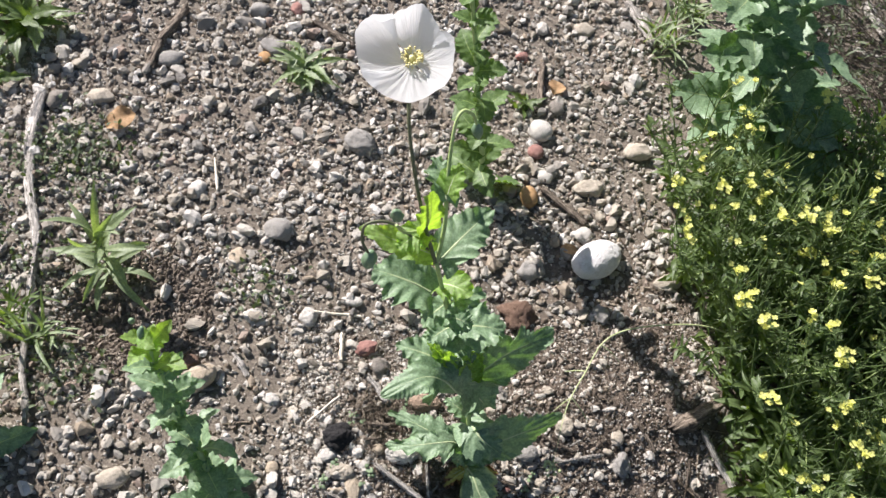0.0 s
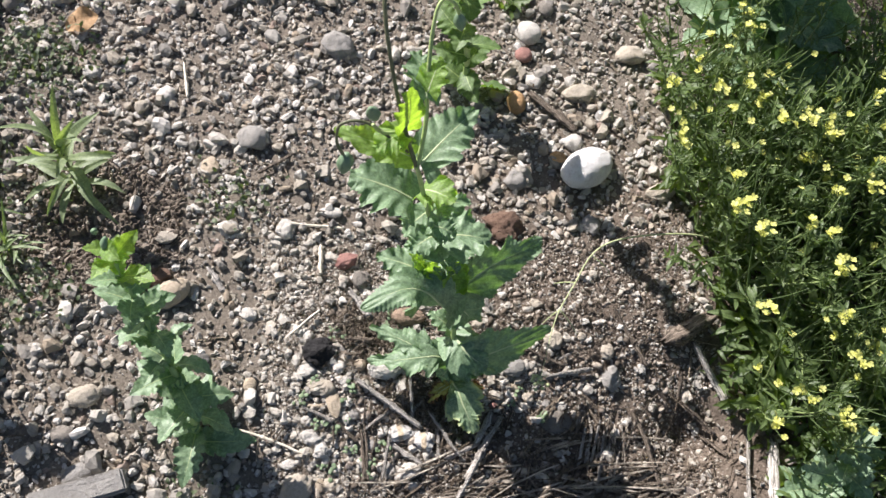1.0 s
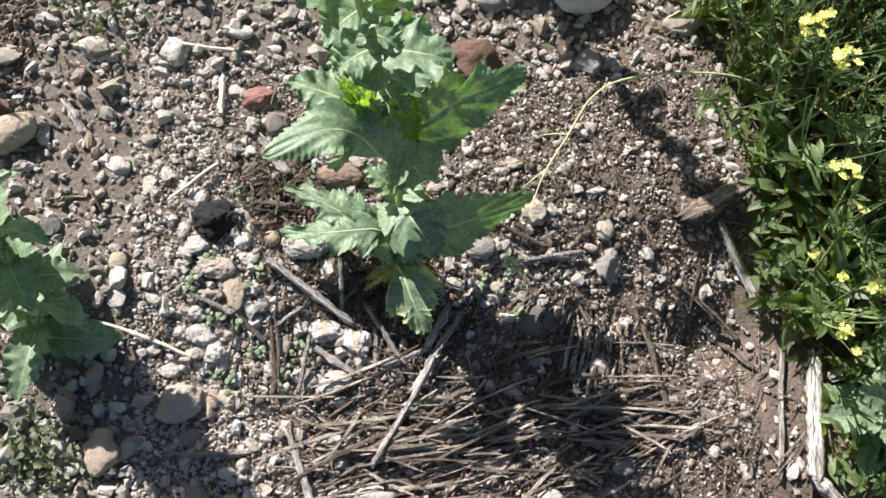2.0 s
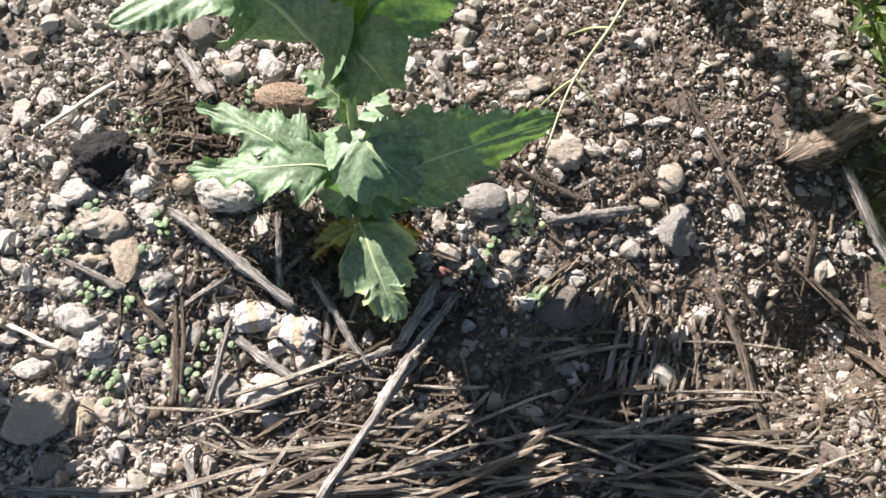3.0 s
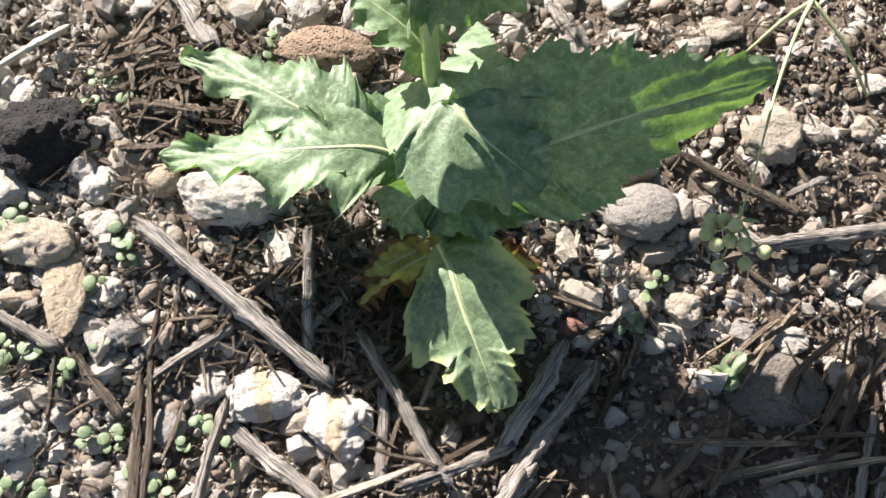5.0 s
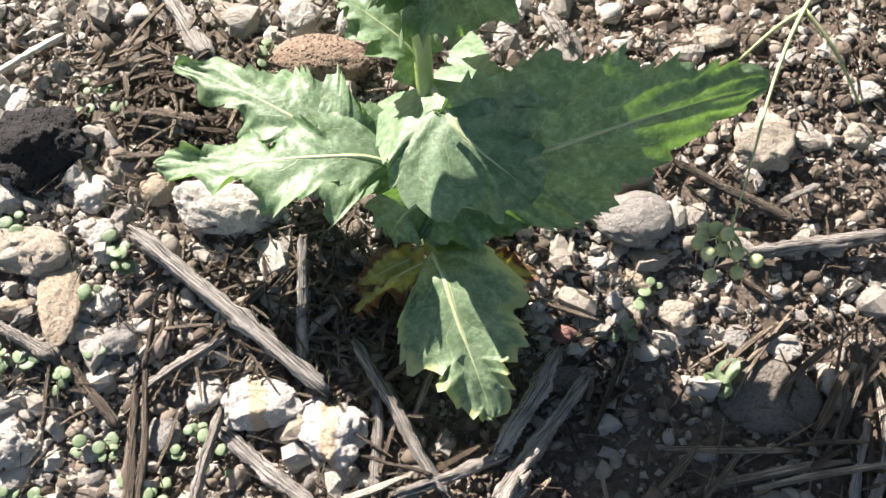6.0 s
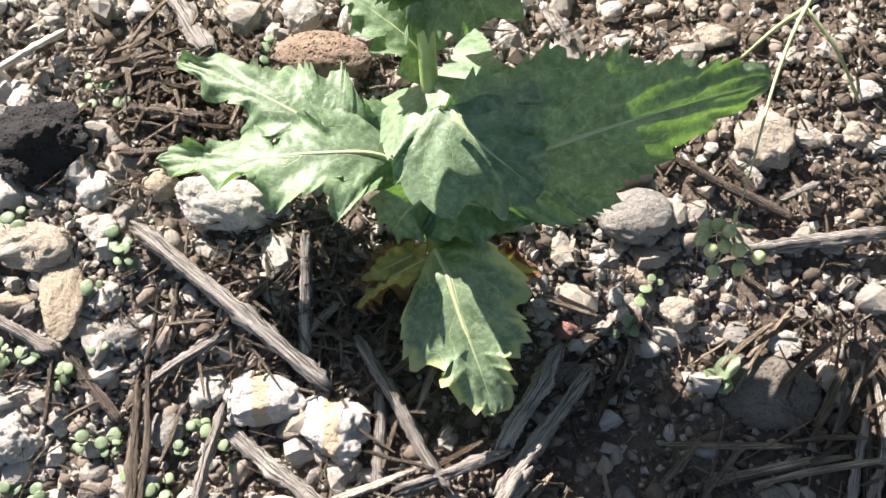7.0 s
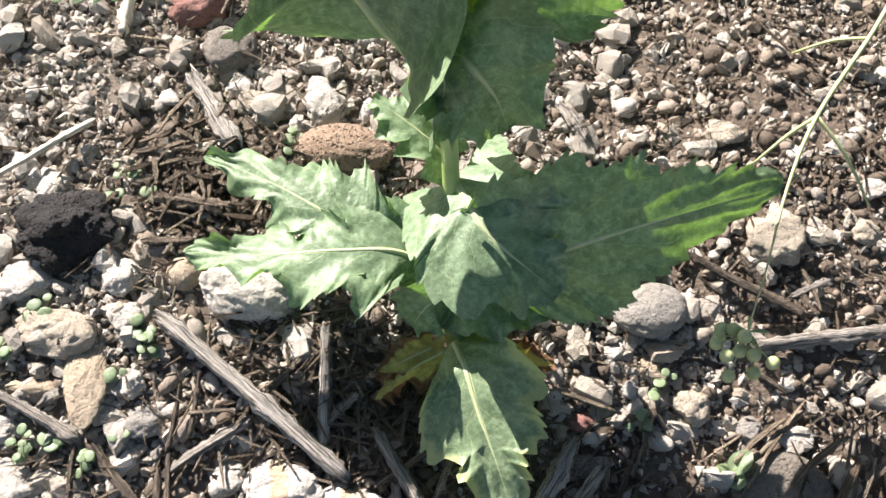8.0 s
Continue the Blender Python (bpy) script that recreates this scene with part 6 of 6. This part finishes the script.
def strew(name, material, label, category, count, box, weigh, median, spread, top, level, flat, smooth=True, skip=None):
    p = scatter(count, box, weigh)
    size = np.minimum(np.exp(rng.normal(math.log(median), spread, count)), top)
    stretch = np.stack([rng.uniform(0.8, 1.35, count), rng.uniform(0.7, 1.05, count), rng.uniform(*flat, count)], 1)
    p[:, 2] += size * 0.38
    forms = [lump(level, 500 + i, 0.22, 0.95) * 1.1 for i in range(24)]
    me = many(name, forms, BALLS[level][1], p, random_turns(count, True), size[:, None] * stretch, material, smooth)
    return tagged(new(name, me), label, category, kind="stuff")


NEAR = (-0.26, 0.42, -0.32, 0.22)
ALL = (-1.35, 1.6, -0.95, 1.6)


def thinning(x, y):
    """1 where the plants stand, falling off unevenly outward."""
    out = math.hypot(max(abs(x - 0.1) - 0.9, 0.0), max(abs(y - 0.33) - 0.7, 0.0)) + 0.12 * noise.noise((x * 3, y * 3, 8.0))
    return max(0.0, min(1.0, 1.15 - out / 0.42))


def outside_near(x, y):
    return 0.0 if NEAR[0] < x < NEAR[1] and NEAR[2] < y < NEAR[3] else density(x, y) * thinning(x, y)


strew("gravel", gravel_joined_mat, "mixed grey, beige and white gravel", "gravel", 7200, ALL, outside_near, 0.0062, 0.50, 0.0150, "cobble", (0.55, 0.95), False)
strew("gravel", gravel_joined_mat, "small broken gravel between larger stones", "gravel", 15500, ALL, outside_near, 0.0047, 0.36, 0.0085, "cobble", (0.6, 1.05), False)
strew("gravel", gravel_joined_mat, "fine mixed gravel between larger stones", "gravel", 42000, ALL, outside_near, 0.0028, 0.40, 0.0060, "grit", (0.6, 1.0), False)
strew("gravel", pale_gravel_mat, "pale gravel round the poppy's foot", "gravel", 2700, NEAR, density, 0.0035, 0.50, 0.0095, "cobble", (0.6, 1.0), False)
strew("gravel", pale_gravel_mat, "fine gravel and grit round the poppy's foot", "gravel", 24000, NEAR, density, 0.0019, 0.42, 0.0040, "grit", (0.6, 1.0), False)
WIDE = (-2.6, 2.8, -2.2, 2.8)


def beyond(x, y):
    far = max(math.hypot(x - 0.1, y - 0.33) - 1.2, 0.0)
    return (1 - thinning(x, y)) * math.exp(-far * 2.0)


strew("gravel", gravel_joined_mat, "scattered gravel on the soil around", "gravel", 12000, WIDE, beyond, 0.0072, 0.42, 0.016, "grit", (0.5, 0.9), False)
HOLLOW = (-0.63, -0.38, 0.12, 0.37)
strew("soil_crumbs", soil_crumb_mat, "crumbly brown soil of a shallow hollow", "soil crumbs", 6000, HOLLOW, lambda x, y: 1.0, 0.0030, 0.45, 0.008, "grit", (0.6, 1.0), False)
def crumbly(x, y):
    """Bare crumbly soil lies round the stalks and under the weeds; gravel hides most of it elsewhere."""
    return 1.0 if x > 0.02 or (y < 0.09 and x > -0.15) else 0.22


strew("soil_crumbs", soil_crumb_mat, "loose crumbs of dark brown soil", "soil crumbs", 5200, NEAR, crumbly, 0.0024, 0.5, 0.0075, 1, (0.5, 0.9), True)
strew("soil_crumbs", soil_crumb_mat, "fine loose crumbs of brown soil", "soil crumbs", 24000, NEAR, crumbly, 0.0011, 0.42, 0.003, "grit", (0.6, 0.95), False)
strew("soil_crumbs", soil_crumb_mat, "loose crumbs of brown soil between gravel", "soil crumbs", 13000, ALL, thinning, 0.0028, 0.4, 0.008, "grit", (0.5, 0.9), False)


def chips(name, label, count, place, lengths, widths, seed, material=None, top=0.010):
    """Broken dry fibres and chips, joined."""
    r = random.Random(seed)
    soup = Soup()
    for _ in range(count):
        x, y, a = place(r)
        long, w = r.uniform(*lengths) * r.uniform(0.4, 1), r.uniform(*widths)
        z = ground_z(x, y) + w * 0.5 + r.uniform(0.001, top)
        d = Vector((math.cos(a), math.sin(a), r.uniform(-0.12, 0.12)))
        s = Vector((-math.sin(a), math.cos(a), r.uniform(-0.5, 0.5))).normalized()
        c, n = Vector((x, y, z)), d.cross(s)
        bow = s * long * r.uniform(-0.05, 0.05)
        verts, uv = [], []
        for i, t in enumerate((-0.5, -0.1, 0.3, 0.5)):
            m = c + d * long * t + bow * (1 - 4 * t * t)
            k = (0.55, 1.0, 0.9, 0.4)[i] * w * 0.5
            for q, (e, g) in enumerate(((-1, -0.5), (1, -0.5), (0.8, 0.5), (-0.8, 0.6))):
                verts.append((m + s * (k * e) + n * (k * g))[:])
                uv.append((t * long * 14, q * 0.4))
        faces = []
        for i in range(3):
            for k in range(4):
                p, q = i * 4 + k, i * 4 + (k + 1) % 4
                faces.append((p, q, q + 4, p + 4))
        faces += [(3, 2, 1, 0), (12, 13, 14, 15)]
        soup.add(verts, faces, uv)
    return tagged(new(name, soup.mesh(name, material or litter_mat, smooth=False)), label, "plant litter", kind="stuff")


def near_spot(r):
    return r.uniform(-0.24, 0.42), r.uniform(-0.30, 0.20), r.uniform(0, 6.28)


def band_spot(r):
    x = r.uniform(-0.10, 0.34)
    return x, r.gauss(-0.222 + 0.05 * x, 0.034), r.gauss(0.14, 0.32)


def row_spot(r):
    return r.gauss(0.235, 0.03), r.gauss(-0.145, 0.03), r.gauss(1.25, 0.25)


def dark_spot(r):
    return r.uniform(-0.02, 0.24), r.uniform(-0.20, -0.06), r.gauss(0.8, 0.6)


def far_spot(r):
    return r.uniform(-0.95, 0.5), r.uniform(-0.4, 1.1), r.uniform(0, 6.28)


chips("litter", "small dry fibres and chips on the soil", 4600, near_spot, (0.004, 0.020), (0.0003, 0.0014), 201)
chips("litter", "band of broken pale straw and stalks", 250, band_spot, (0.04, 0.15), (0.0014, 0.0048), 202, straw_mat, 0.018)
def twig_spot(r):
    return r.gauss(-0.105, 0.03), r.gauss(0.052, 0.026), r.uniform(0, 6.28)


def clump_spot(r):
    return r.gauss(-0.03, 0.035), r.gauss(-0.055, 0.02), r.uniform(0, 6.28)


chips("litter", "matted brown twigs and chaff", 420, twig_spot, (0.005, 0.026), (0.0007, 0.0032), 207)
chips("litter", "broken stalk chaff at the poppy's foot", 420, clump_spot, (0.01, 0.04), (0.0005, 0.0020), 208)
chips("litter", "row of broken stalks", 46, row_spot, (0.03, 0.07), (0.0012, 0.0030), 203, straw_mat)
chips("litter", "broken stalks in the poppy's shade", 130, dark_spot, (0.015, 0.07), (0.0008, 0.0040), 204, litter_mat, 0.012)
chips("litter", "scattered straw and twigs on gravel", 700, far_spot, (0.015, 0.06), (0.001, 0.003), 205)


def weed_edge_spot(r):
    return r.uniform(0.36, 0.60), r.uniform(-0.32, 0.45), r.gauss(1.2, 0.9)


chips("litter", "dry straw at the weeds' edge", 260, weed_edge_spot, (0.02, 0.09), (0.001, 0.003), 206)


def dry_edge_spot(r):
    return r.triangular(0.60, 1.35, 0.85), r.triangular(0.46, 1.35, 0.75), r.gauss(2.6, 0.8)


chips("litter", "tangle of dark dry twigs behind the poppies", 900, dry_edge_spot, (0.05, 0.20), (0.0006, 0.0024), 209, dark_twig_mat, 0.07)


def single_pebbles():
    """The gravel pieces nearest to the poppy, one by one."""
    r = random.Random(31)
    meshes = []
    for i in range(12):
        form = lump(2, 700 + i, 0.20, 0.8)
        for p in form:
            p += np.array(noise.noise_vector(Vector(p) * 4.5 + Vector((i, 0, 0)))) * 0.05
        soup = Soup()
        soup.add(form * np.array([1.1, 0.9, 0.72]), BALLS[2][1].tolist())
        meshes.append(soup.mesh("pebble", gravel_piece_mat))
    made = 0
    while made < 300:
        x, y = r.uniform(-0.22, 0.30), r.uniform(-0.17, 0.16)
        if r.random() > density(x, y) * 1.2:
            continue
        size = min(0.0095, 0.0038 * math.exp(r.gauss(0, 0.42)))
        ob = new("pebble", meshes[made % 12])
        ob.parent = ground
        ob.location = (x, y, ground_z(x, y) + size * 0.4)
        ob.rotation_euler = (r.gauss(0, 0.3), r.gauss(0, 0.3), r.uniform(0, 6.28))
        ob.scale = (size * r.uniform(0.85, 1.3), size * r.uniform(0.8, 1.05), size * r.uniform(0.75, 1.05))
        made += 1


single_pebbles()
